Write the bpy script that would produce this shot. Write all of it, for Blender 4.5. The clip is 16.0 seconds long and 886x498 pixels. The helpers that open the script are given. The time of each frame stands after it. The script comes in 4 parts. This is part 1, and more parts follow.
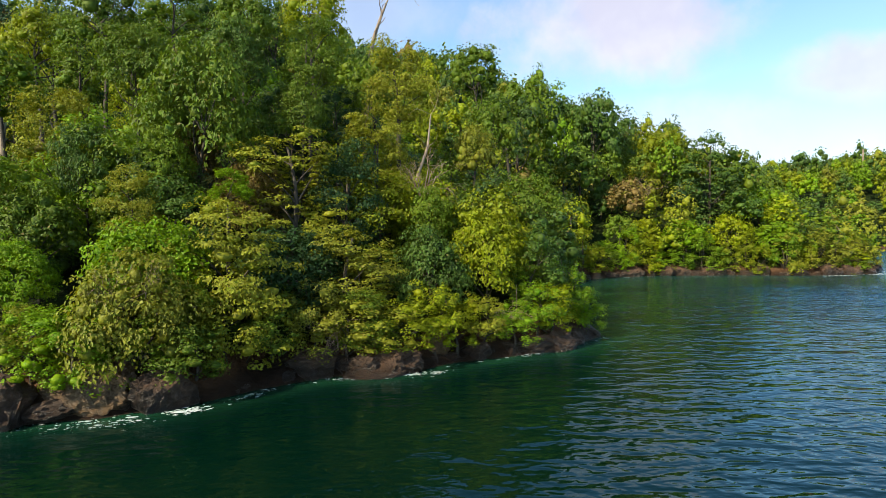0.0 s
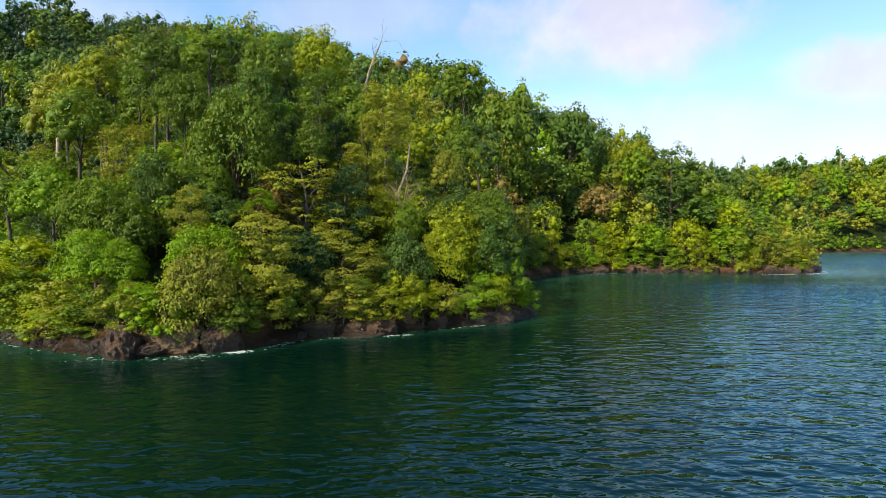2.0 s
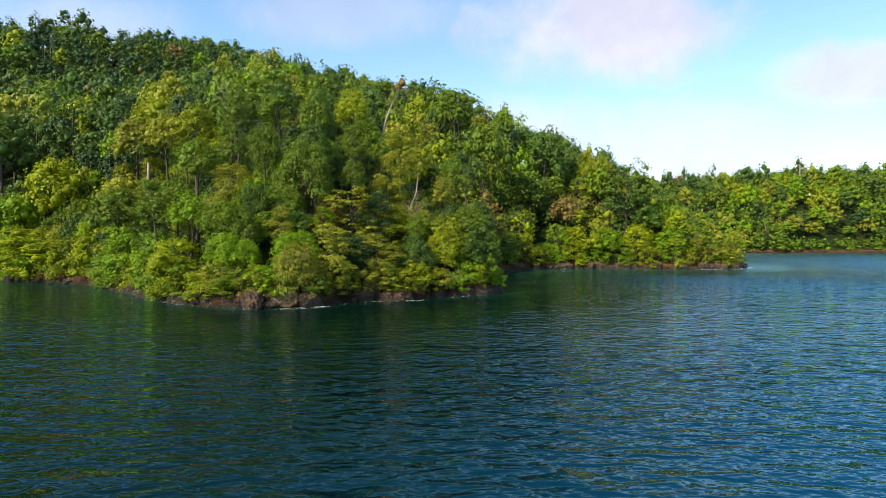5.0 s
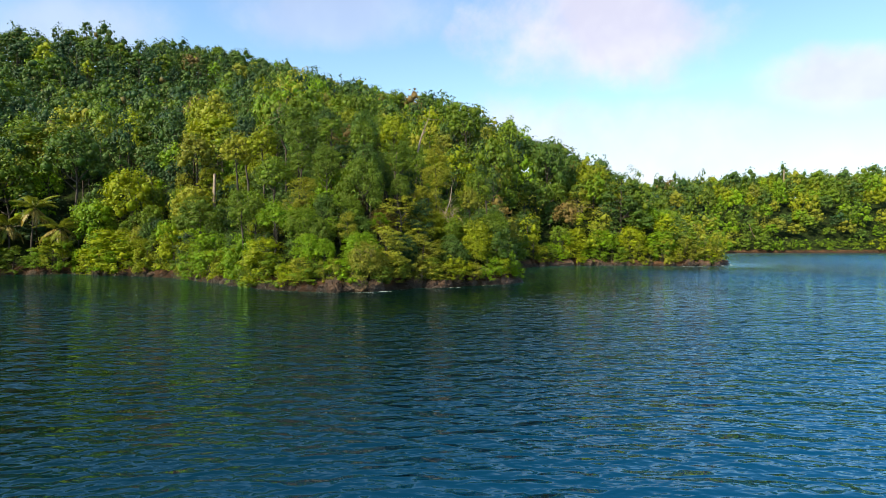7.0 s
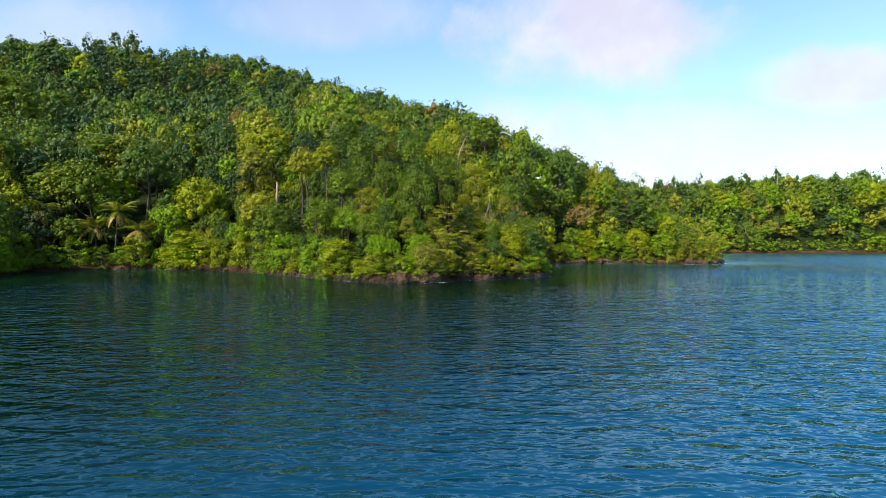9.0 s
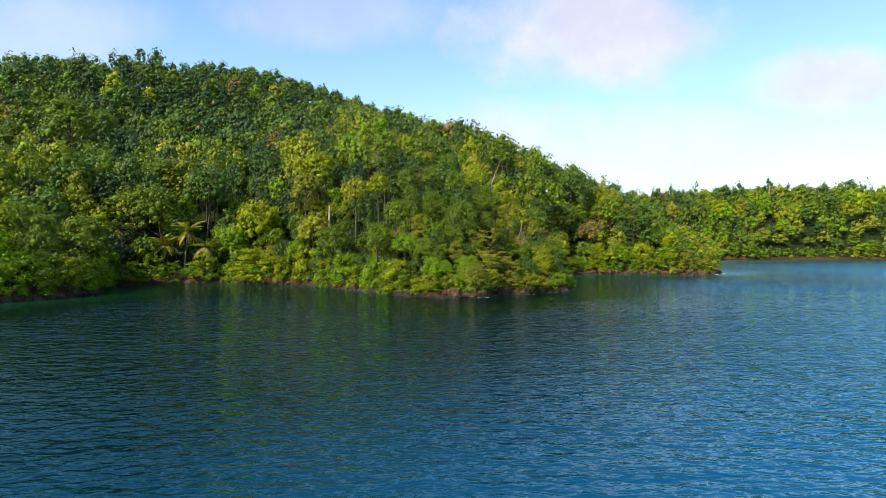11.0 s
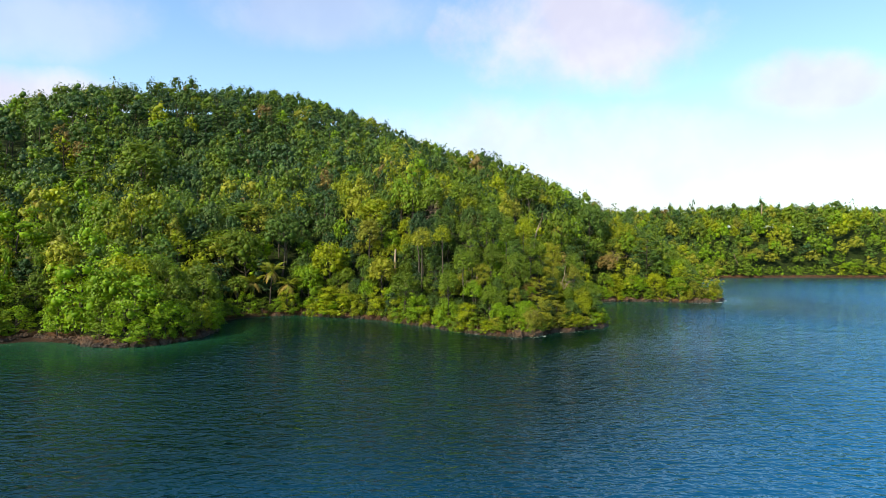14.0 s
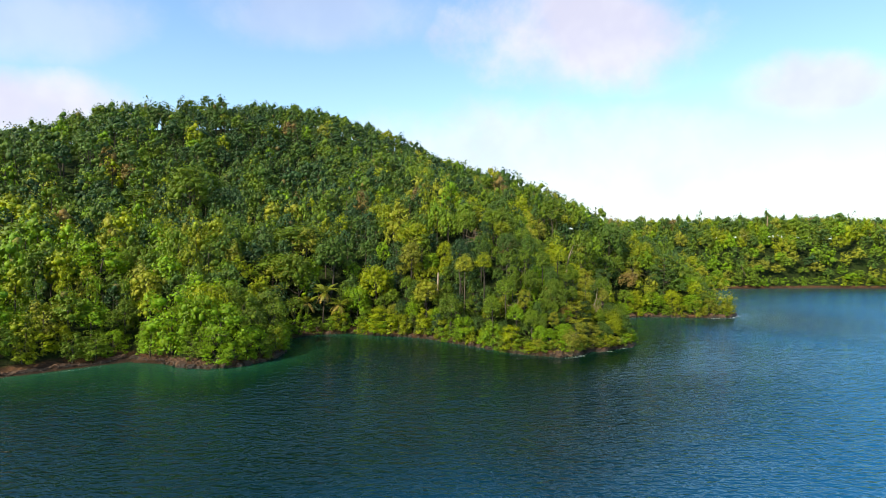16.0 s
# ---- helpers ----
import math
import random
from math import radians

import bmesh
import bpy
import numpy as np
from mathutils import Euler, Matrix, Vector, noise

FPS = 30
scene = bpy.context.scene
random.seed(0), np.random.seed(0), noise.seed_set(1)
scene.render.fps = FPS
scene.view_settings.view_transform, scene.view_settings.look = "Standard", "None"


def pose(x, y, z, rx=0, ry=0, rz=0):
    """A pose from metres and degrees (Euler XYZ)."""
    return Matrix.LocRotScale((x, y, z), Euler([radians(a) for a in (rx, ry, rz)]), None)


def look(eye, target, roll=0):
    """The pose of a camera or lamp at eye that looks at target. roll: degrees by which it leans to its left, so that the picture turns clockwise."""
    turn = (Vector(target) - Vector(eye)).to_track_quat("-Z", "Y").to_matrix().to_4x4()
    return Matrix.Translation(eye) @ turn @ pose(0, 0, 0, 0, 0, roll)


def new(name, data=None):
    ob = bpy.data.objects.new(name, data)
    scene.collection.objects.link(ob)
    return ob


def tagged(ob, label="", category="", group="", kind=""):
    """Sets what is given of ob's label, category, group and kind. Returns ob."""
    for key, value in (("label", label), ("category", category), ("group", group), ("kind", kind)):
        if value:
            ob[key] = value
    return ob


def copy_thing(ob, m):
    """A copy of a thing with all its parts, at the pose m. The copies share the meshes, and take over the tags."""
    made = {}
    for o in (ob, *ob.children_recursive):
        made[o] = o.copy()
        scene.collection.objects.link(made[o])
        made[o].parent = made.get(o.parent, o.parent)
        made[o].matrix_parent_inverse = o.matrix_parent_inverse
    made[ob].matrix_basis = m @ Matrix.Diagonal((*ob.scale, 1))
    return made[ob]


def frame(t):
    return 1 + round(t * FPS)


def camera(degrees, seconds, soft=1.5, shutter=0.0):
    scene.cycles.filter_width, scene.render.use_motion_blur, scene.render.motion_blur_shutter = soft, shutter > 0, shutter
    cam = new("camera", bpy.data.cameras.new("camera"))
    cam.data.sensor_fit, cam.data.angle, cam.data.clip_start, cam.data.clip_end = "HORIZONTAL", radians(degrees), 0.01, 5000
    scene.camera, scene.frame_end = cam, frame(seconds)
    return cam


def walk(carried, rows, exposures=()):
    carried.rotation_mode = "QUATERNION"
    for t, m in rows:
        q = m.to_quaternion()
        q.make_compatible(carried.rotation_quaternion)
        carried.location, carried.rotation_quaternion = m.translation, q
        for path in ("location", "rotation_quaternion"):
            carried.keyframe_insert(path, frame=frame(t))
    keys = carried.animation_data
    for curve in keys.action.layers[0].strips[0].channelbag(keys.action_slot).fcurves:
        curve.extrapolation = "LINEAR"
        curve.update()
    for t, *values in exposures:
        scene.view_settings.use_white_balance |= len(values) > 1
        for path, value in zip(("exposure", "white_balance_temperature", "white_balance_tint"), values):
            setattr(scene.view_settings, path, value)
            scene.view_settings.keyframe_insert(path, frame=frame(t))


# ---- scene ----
cam = camera(76.1, 16.0, soft=0.85)
PATH = [
    (0, (-0.978, -1.289, 5.482), (-0.974, 0.71, 5.445), -0.7),
    (0.5, (-0.803, -3.13, 5.559), (-0.796, -1.131, 5.517), -0.5),
    (1, (-0.412, -5.442, 5.582), (-0.405, -3.443, 5.541), -0.4),
    (1.5, (0.09, -8.082, 5.628), (0.099, -6.082, 5.587), -0.3),
    (2, (0.691, -10.922, 5.766), (0.702, -8.923, 5.719), -0.0),
    (2.5, (1.173, -13.971, 5.861), (1.189, -11.972, 5.811), 0.1),
    (3, (1.47, -17.175, 5.905), (1.49, -15.175, 5.856), 0.1),
    (3.5, (1.45, -20.376, 5.879), (1.477, -18.376, 5.833), 0.1),
    (4, (1.132, -23.517, 5.816), (1.166, -21.518, 5.772), 0.1),
    (6.5, (-3.604, -39.608, 5.661), (-3.543, -37.61, 5.625), 0.1),
    (7, (-5.095, -42.789, 5.545), (-5.028, -40.79, 5.51), 0.1),
    (7.5, (-6.742, -45.898, 5.357), (-6.671, -43.9, 5.325), 0.1),
    (8, (-8.491, -49.111, 5.298), (-8.417, -47.113, 5.267), 0.1),
    (8.5, (-10.169, -52.38, 5.381), (-10.093, -50.381, 5.35), 0.2),
    (9, (-11.969, -55.56, 5.51), (-11.892, -53.562, 5.477), 0.2),
    (11.5, (-22.727, -71.79, 10.003), (-22.623, -69.793, 9.973), 0.2),
    (12, (-25.229, -74.795, 11.49), (-25.12, -72.798, 11.461), 0.2),
    (12.5, (-27.655, -77.856, 13.131), (-27.542, -75.859, 13.101), 0.3),
    (13, (-30.116, -80.937, 14.781), (-29.995, -78.941, 14.75), 0.3),
    (13.5, (-32.591, -83.912, 16.304), (-32.465, -81.917, 16.273), 0.3),
    (14, (-35.102, -86.922, 17.781), (-34.971, -84.927, 17.75), 0.4),
    (14.5, (-37.849, -89.803, 19.262), (-37.711, -87.808, 19.232), 0.4),
    (15, (-40.322, -92.683, 20.806), (-40.199, -90.687, 20.775), 0.4),
    (15.5, (-42.936, -95.393, 22.286), (-42.8, -93.398, 22.256), 0.4),
    (16, (-45.745, -98.024, 23.714), (-45.615, -96.028, 23.685), 0.4),
]
walk(cam, [(t, look(eye, target, roll)) for t, eye, target, roll in PATH], exposures=[(0.0, 0.75)])

# ---------------------------------------------------------------- world, sun
SUN_AZ, SUN_EL = 226.0, 38.0          # degrees clockwise from +y, and above the horizon
world = bpy.data.worlds.new("sky")
scene.world = world
world.use_nodes = True


class Net:
    """Short way to write node trees."""

    def __init__(self, tree):
        self.t = tree
        tree.nodes.clear()

    def node(self, kind, **sets):
        n = self.t.nodes.new(kind)
        for k, v in sets.items():
            setattr(n, k, v)
        return n

    def put(self, sock, value):
        if isinstance(value, bpy.types.NodeSocket):
            self.t.links.new(value, sock)
        else:
            sock.default_value = value

    def math(self, op, a, b=0.0, clamp=False):
        n = self.node("ShaderNodeMath", operation=op, use_clamp=clamp)
        self.put(n.inputs[0], a)
        self.put(n.inputs[1], b)
        return n.outputs[0]

    def mix(self, f, a, b, blend="MIX"):
        n = self.node("ShaderNodeMix", data_type="RGBA", blend_type=blend)
        self.put(n.inputs[0], f)
        self.put(n.inputs[6], a)
        self.put(n.inputs[7], b)
        return n.outputs[2]

    def noise(self, vec, scale, detail=3.0, rough=0.55, distort=0.0):
        n = self.node("ShaderNodeTexNoise")
        self.put(n.inputs["Vector"], vec)
        self.put(n.inputs["Scale"], scale)
        self.put(n.inputs["Detail"], detail)
        self.put(n.inputs["Roughness"], rough)
        self.put(n.inputs["Distortion"], distort)
        return n.outputs[0]

    def ramp(self, f, lo, hi, a=0.0, b=1.0):
        n = self.node("ShaderNodeMapRange", interpolation_type="SMOOTHSTEP")
        for i, v in enumerate((f, lo, hi, a, b)):
            self.put(n.inputs[i], v)
        return n.outputs[0]

    def scaled(self, vec, sx, sy, sz, rz=0.0):
        n = self.node("ShaderNodeMapping")
        self.put(n.inputs["Vector"], vec)
        n.inputs["Scale"].default_value = (sx, sy, sz)
        n.inputs["Rotation"].default_value = (0, 0, radians(rz))
        return n.outputs[0]


SKY_GAIN = 0.15
w = Net(world.node_tree)
sky = w.node("ShaderNodeTexSky", sky_type="NISHITA", sun_disc=False, sun_elevation=radians(SUN_EL),
             sun_rotation=radians(SUN_AZ), altitude=0, air_density=1.0, dust_density=0.6, ozone_density=1.0)
coord = w.node("ShaderNodeTexCoord").outputs["Generated"]
xyz = w.node("ShaderNodeSeparateXYZ")
w.put(xyz.inputs[0], coord)
ahead = w.math("MAXIMUM", xyz.outputs[1], 0.05)
u = w.math("DIVIDE", xyz.outputs[0], ahead)
v = w.math("DIVIDE", xyz.outputs[2], ahead)
wob = w.math("MULTIPLY", w.math("SUBTRACT", w.noise(coord, 6.0, 6, 0.62), 0.5), 1.0)
# soft cumulus banks: centre and half width across and up, weight
CLOUDS = [(0.32, 0.37, 0.22, 0.090, 1.0), (0.76, 0.29, 0.15, 0.055, 0.9), (-0.15, 0.40, 0.17, 0.06, 0.40),
          (-0.62, 0.37, 0.16, 0.07, 0.42), (-0.66, 0.225, 0.19, 0.055, 1.0), (0.30, 0.13, 0.45, 0.10, 0.75)]
total = 0.0
for cu, cv, au, av, wt in CLOUDS:
    du = w.math("DIVIDE", w.math("SUBTRACT", u, cu), au)
    dv = w.math("DIVIDE", w.math("SUBTRACT", v, cv), av)
    r2 = w.math("ADD", w.math("MULTIPLY", du, du), w.math("MULTIPLY", dv, dv))
    r2 = w.math("SUBTRACT", r2, w.math("MULTIPLY", wob, 3.6))
    m = w.math("MULTIPLY", w.ramp(r2, 1.9, 0.1), wt)
    total = w.math("MAXIMUM", total, m)
front = w.ramp(xyz.outputs[1], 0.05, 0.3)
rest = w.math("MULTIPLY", w.ramp(w.noise(coord, 2.2, 5, 0.55), 0.52, 0.74), 0.5)
cover = w.math("ADD", w.math("MULTIPLY", total, front), w.math("MULTIPLY", rest, w.math("SUBTRACT", 1.0, front)), clamp=True)
haze = w.math("MULTIPLY", w.math("EXPONENT", w.math("MULTIPLY", w.math("MAXIMUM", xyz.outputs[2], 0.0), -9.0)), 0.8)
gain = w.mix(1.0, sky.outputs[0], (SKY_GAIN * 0.84, SKY_GAIN, SKY_GAIN * 1.06, 1), "MULTIPLY")
hazy = w.mix(haze, gain, (0.57, 0.625, 0.66, 1))
puff = w.mix(w.ramp(w.noise(coord, 7.0, 4), 0.35, 0.65), (0.50, 0.475, 0.56, 1), (0.60, 0.575, 0.62, 1))
final = w.mix(w.math("MULTIPLY", cover, 0.85), hazy, puff)
bg = w.node("ShaderNodeBackground")
w.put(bg.inputs[0], final)
bg.inputs[1].default_value = 1.0
w.put(w.node("ShaderNodeOutputWorld").inputs[0], bg.outputs[0])

az, el = radians(SUN_AZ), radians(SUN_EL)
SUN_WAY = Vector((math.sin(az) * math.cos(el), math.cos(az) * math.cos(el), math.sin(el)))
lamp = bpy.data.lights.new("sun", "SUN")
lamp.energy, lamp.angle, lamp.color = 5.0, radians(0.6), (1.0, 0.90, 0.66)
sun = new("sun", lamp)
sun.matrix_world = look(SUN_WAY * 300, (0, 0, 0))


# ---------------------------------------------------------------- materials
def material(name):
    m = bpy.data.materials.new(name)
    m.use_nodes = True
    n = Net(m.node_tree)
    out = n.node("ShaderNodeOutputMaterial")
    b = n.node("ShaderNodeBsdfPrincipled")
    n.put(out.inputs[0], b.outputs[0])
    return m, n, b, out


def leaf_material(name, from_attribute=False, gloss=0.5, thin=0.35):
    m, n, b, out = material(name)
    if from_attribute:
        tint = n.node("ShaderNodeAttribute", attribute_name="tint").outputs["Color"]
    else:
        tint = n.node("ShaderNodeObjectInfo").outputs["Color"]
    rnd = n.node("ShaderNodeNewGeometry").outputs["Random Per Island"]
    hsv = n.node("ShaderNodeHueSaturation")
    n.put(hsv.inputs["Hue"], n.math("ADD", 0.485, n.math("MULTIPLY", rnd, 0.03)))
    n.put(hsv.inputs["Saturation"], 1.05)
    wild = n.math("FRACT", n.math("MULTIPLY", rnd, 17.31))
    n.put(hsv.inputs["Value"], n.math("ADD", 0.86 if from_attribute else 0.80, n.math("MULTIPLY", wild, 0.30 if from_attribute else 0.40)))
    n.put(hsv.inputs["Color"], tint)
    place = n.node("ShaderNodeNewGeometry").outputs["Position"]
    speck = n.noise(place, 2.6 if from_attribute else 4.5, 3, 0.7)
    spread = n.noise(place, 0.5, 2)
    mottle = n.math("ADD", n.math("MULTIPLY", n.ramp(speck, 0.3, 0.7), 0.40), n.math("ADD", n.math("MULTIPLY", spread, 0.6), 0.52))
    bump = n.node("ShaderNodeBump")
    bump.inputs["Strength"].default_value, bump.inputs["Distance"].default_value = 0.4, 0.3 if from_attribute else 0.15
    n.put(bump.inputs["Height"], speck)
    n.put(b.inputs["Normal"], bump.outputs[0])
    dry = n.math("GREATER_THAN", n.math("FRACT", n.math("MULTIPLY", rnd, 91.7)), 0.985)
    shade = n.node("ShaderNodeCombineColor")
    for i in range(3):
        n.put(shade.inputs[i], mottle)
    col = n.mix(n.math("MULTIPLY", dry, 0.6), n.mix(1.0, hsv.outputs[0], shade.outputs[0], "MULTIPLY"), (0.20, 0.13, 0.04, 1))
    n.put(b.inputs["Base Color"], col)
    b.inputs["Roughness"].default_value = gloss
    b.inputs["Specular IOR Level"].default_value = 0.22
    tr = n.node("ShaderNodeBsdfTranslucent")
    n.put(tr.inputs[0], n.mix(1.0, col, (1.25, 1.2, 0.5, 1), "MULTIPLY"))
    ms = n.node("ShaderNodeMixShader")
    ms.inputs[0].default_value = thin
    n.put(ms.inputs[1], b.outputs[0])
    n.put(ms.inputs[2], tr.outputs[0])
    n.put(out.inputs[0], ms.outputs[0])
    return m


LEAF = leaf_material("foliage")
LEAF_FAR = leaf_material("far_foliage", True, thin=0.25)
FROND = leaf_material("palm_frond", gloss=0.35, thin=0.25)


def bark_material(name, dark, pale):
    m, n, b, _ = material(name)
    p = n.node("ShaderNodeTexCoord").outputs["Object"]
    f = n.noise(n.scaled(p, 6, 6, 1.2), 1.5, 5, 0.65)
    g = n.noise(p, 0.6, 3)
    n.put(b.inputs["Base Color"], n.mix(n.ramp(n.math("ADD", n.math("MULTIPLY", f, 0.7), n.math("MULTIPLY", g, 0.3)), 0.35, 0.65), dark, pale))
    b.inputs["Roughness"].default_value = 0.9
    bump = n.node("ShaderNodeBump")
    bump.inputs["Strength"].default_value, bump.inputs["Distance"].default_value = 0.6, 0.03
    n.put(bump.inputs["Height"], f)
    n.put(b.inputs["Normal"], bump.outputs[0])
    return m


BARK = bark_material("bark", (0.022, 0.016, 0.011, 1), (0.075, 0.058, 0.040, 1))
PALE_BARK = bark_material("pale_bark", (0.14, 0.095, 0.065, 1), (0.36, 0.27, 0.19, 1))
TWIG = bark_material("dry_twig", (0.16, 0.09, 0.06, 1), (0.36, 0.25, 0.18, 1))


def rock_nodes(n, p):
    """Red-brown weathered rock: colour and height."""
    big = n.noise(p, 0.45, 4, 0.6)
    fine = n.noise(n.scaled(p, 1.0, 1.0, 1.6, 30), 3.6, 9, 0.78, 0.8)
    crack = n.node("ShaderNodeTexVoronoi", feature="DISTANCE_TO_EDGE")
    warp = n.node("ShaderNodeVectorMath", operation="MULTIPLY_ADD")
    n.put(warp.inputs[0], big)
    n.put(warp.inputs[1], (3.5, 3.5, 3.5))
    n.put(warp.inputs[2], n.scaled(p, 1.0, 1.0, 1.9))
    n.put(crack.inputs["Vector"], warp.outputs[0])
    crack.inputs["Scale"].default_value = 2.4
    edge = n.ramp(crack.outputs["Distance"], 0.0, 0.10)
    mixv = n.ramp(n.math("ADD", n.math("MULTIPLY", big, 0.55), n.math("MULTIPLY", fine, 0.45)), 0.34, 0.66)
    col = n.mix(mixv, (0.026, 0.014, 0.008, 1), (0.175, 0.088, 0.044, 1))
    col = n.mix(n.math("MULTIPLY", n.math("SUBTRACT", 1.0, edge), 0.12), col, (0.03, 0.02, 0.016, 1))
    z = n.node("ShaderNodeSeparateXYZ")
    n.put(z.inputs[0], n.node("ShaderNodeNewGeometry").outputs["Position"])
    height = n.math("ADD", n.math("MULTIPLY", fine, 1.0), n.math("MULTIPLY", edge, 0.12))
    # the splash zone is wet, dark and shiny
    wet = n.ramp(n.math("ADD", z.outputs[2], n.math("MULTIPLY", n.math("SUBTRACT", big, 0.5), 0.9)), 0.25, 1.0, 1.0, 0.0)
    col = n.mix(n.math("MULTIPLY", wet, 0.72), col, (0.022, 0.016, 0.013, 1))
    return col, height, wet, z.outputs[2]


def finish_rock(n, b, col, height, wet):
    n.put(b.inputs["Base Color"], col)
    n.put(b.inputs["Roughness"], n.math("SUBTRACT", 0.88, n.math("MULTIPLY", wet, 0.5)))
    bump = n.node("ShaderNodeBump")
    bump.inputs["Strength"].default_value, bump.inputs["Distance"].default_value = 1.0, 0.40
    n.put(bump.inputs["Height"], height)
    n.put(b.inputs["Normal"], bump.outputs[0])


ROCK, n, b, _ = material("shore_rock")
col, hgt, wet, zz = rock_nodes(n, n.node("ShaderNodeNewGeometry").outputs["Position"])
finish_rock(n, b, col, hgt, wet)

TAN_ROCK, n, b, _ = material("tan_rock")
col, hgt, wet, zz = rock_nodes(n, n.node("ShaderNodeNewGeometry").outputs["Position"])
finish_rock(n, b, n.mix(0.75, col, n.mix(hgt, (0.09, 0.05, 0.025, 1), (0.30, 0.18, 0.085, 1))), hgt, wet)

GROUND, n, b, _ = material("forest_floor")
pos = n.node("ShaderNodeNewGeometry").outputs["Position"]
col, hgt, wet, zz = rock_nodes(n, pos)
litter = n.mix(n.ramp(n.noise(pos, 0.9, 5, 0.65), 0.35, 0.65), (0.010, 0.013, 0.004, 1), (0.024, 0.042, 0.006, 1))
above = n.ramp(n.math("ADD", zz, n.math("MULTIPLY", n.math("SUBTRACT", n.noise(pos, 0.5, 4), 0.5), 1.6)), 0.9, 1.7)
finish_rock(n, b, n.mix(above, col, litter), hgt, wet)
b.inputs["Specular IOR Level"].default_value = 0.1

WATER, n, b, out = material("sea_water")
pos = n.node("ShaderNodeNewGeometry").outputs["Position"]
shallow = n.node("ShaderNodeAttribute", attribute_name="shallow").outputs["Fac"]
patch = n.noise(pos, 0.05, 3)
# base colour goes blue offshore: deeper water plus painted-in sky reflection
sky_sheen = n.node("ShaderNodeAttribute", attribute_name="sea_sky_sheen").outputs["Fac"]
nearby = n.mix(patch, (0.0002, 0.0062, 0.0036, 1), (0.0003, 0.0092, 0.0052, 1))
sheen_blue = n.mix(patch, (0.0014, 0.0680, 0.1700, 1), (0.0016, 0.0760, 0.1880, 1))
deep = n.mix(sky_sheen, nearby, sheen_blue)
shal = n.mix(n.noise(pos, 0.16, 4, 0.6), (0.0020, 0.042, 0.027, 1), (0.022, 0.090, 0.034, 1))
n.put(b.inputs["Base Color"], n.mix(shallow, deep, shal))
b.inputs["Roughness"].default_value = 1.0
b.inputs["Specular IOR Level"].default_value = 0.0
rip = n.noise(n.scaled(pos, 0.95, 1.8, 1, 12), 1.0, 1.0, 0.4, 0.5)
chop = n.noise(n.scaled(pos, 3.3, 5.2, 1, -14), 1.0, 0.6, 0.4, 0.4)
swell = n.noise(n.scaled(pos, 0.14, 0.26, 1, 25), 1.0, 2)
calm = n.ramp(n.noise(pos, 0.02, 2), 0.35, 0.65, 0.55, 1.0)
wave = n.math("ADD", n.math("ADD", n.math("MULTIPLY", rip, 0.34), n.math("MULTIPLY", chop, 0.075)), n.math("ADD", n.math("MULTIPLY", swell, 0.55), n.math("MULTIPLY", n.noise(n.scaled(pos, 0.50, 0.95, 1, 20), 1.0, 1.0, 0.4, 0.4), 0.29)))
bump = n.node("ShaderNodeBump")
bump.inputs["Distance"].default_value = 1.0
lee = n.node("ShaderNodeAttribute", attribute_name="wind").outputs["Fac"]
n.put(bump.inputs["Strength"], n.math("MULTIPLY", n.math("MULTIPLY", calm, lee), 0.72))
n.put(bump.inputs["Height"], wave)
shine = n.node("ShaderNodeBsdfAnisotropic")
n.put(shine.inputs["Color"], (0.66, 0.91, 1.0, 1))
n.put(shine.inputs["Roughness"], n.node("ShaderNodeAttribute", attribute_name="ruffled").outputs["Fac"])
n.put(shine.inputs["Normal"], bump.outputs[0])
mirror = n.node("ShaderNodeFresnel")
mirror.inputs["IOR"].default_value = 1.34
n.put(mirror.inputs["Normal"], bump.outputs[0])
surface = n.node("ShaderNodeMixShader")
n.put(surface.inputs[0], mirror.outputs[0])
n.put(surface.inputs[1], b.outputs[0])
n.put(surface.inputs[2], shine.outputs[0])
n.put(out.inputs[0], surface.outputs[0])

FOAM, n, b, _ = material("sea_foam")
pos = n.node("ShaderNodeNewGeometry").outputs["Position"]
n.put(b.inputs["Base Color"], n.mix(n.noise(pos, 6, 4), (0.30, 0.36, 0.35, 1), (0.66, 0.70, 0.70, 1)))
b.inputs["Roughness"].default_value = 0.6


# ---------------------------------------------------------------- the lie of the land
def value_noise(x, y, seed=0):
    xi, yi = np.floor(x), np.floor(y)
    fx, fy = x - xi, y - yi
    fx, fy = fx * fx * (3 - 2 * fx), fy * fy * (3 - 2 * fy)

    def h(a, c):
        s = np.sin(a * 127.1 + c * 311.7 + seed * 74.7) * 43758.5453
        return s - np.floor(s)

    return (h(xi, yi) * (1 - fx) + h(xi + 1, yi) * fx) * (1 - fy) + (h(xi, yi + 1) * (1 - fx) + h(xi + 1, yi + 1) * fx) * fy


def fbm(x, y, scale, octaves=4, seed=0):
    out, amp, tot = 0.0, 1.0, 0.0
    for o in range(octaves):
        out = out + amp * value_noise(x * scale, y * scale, seed + o)
        tot, amp, scale = tot + amp, amp * 0.5, scale * 2.03
    return out / tot - 0.5


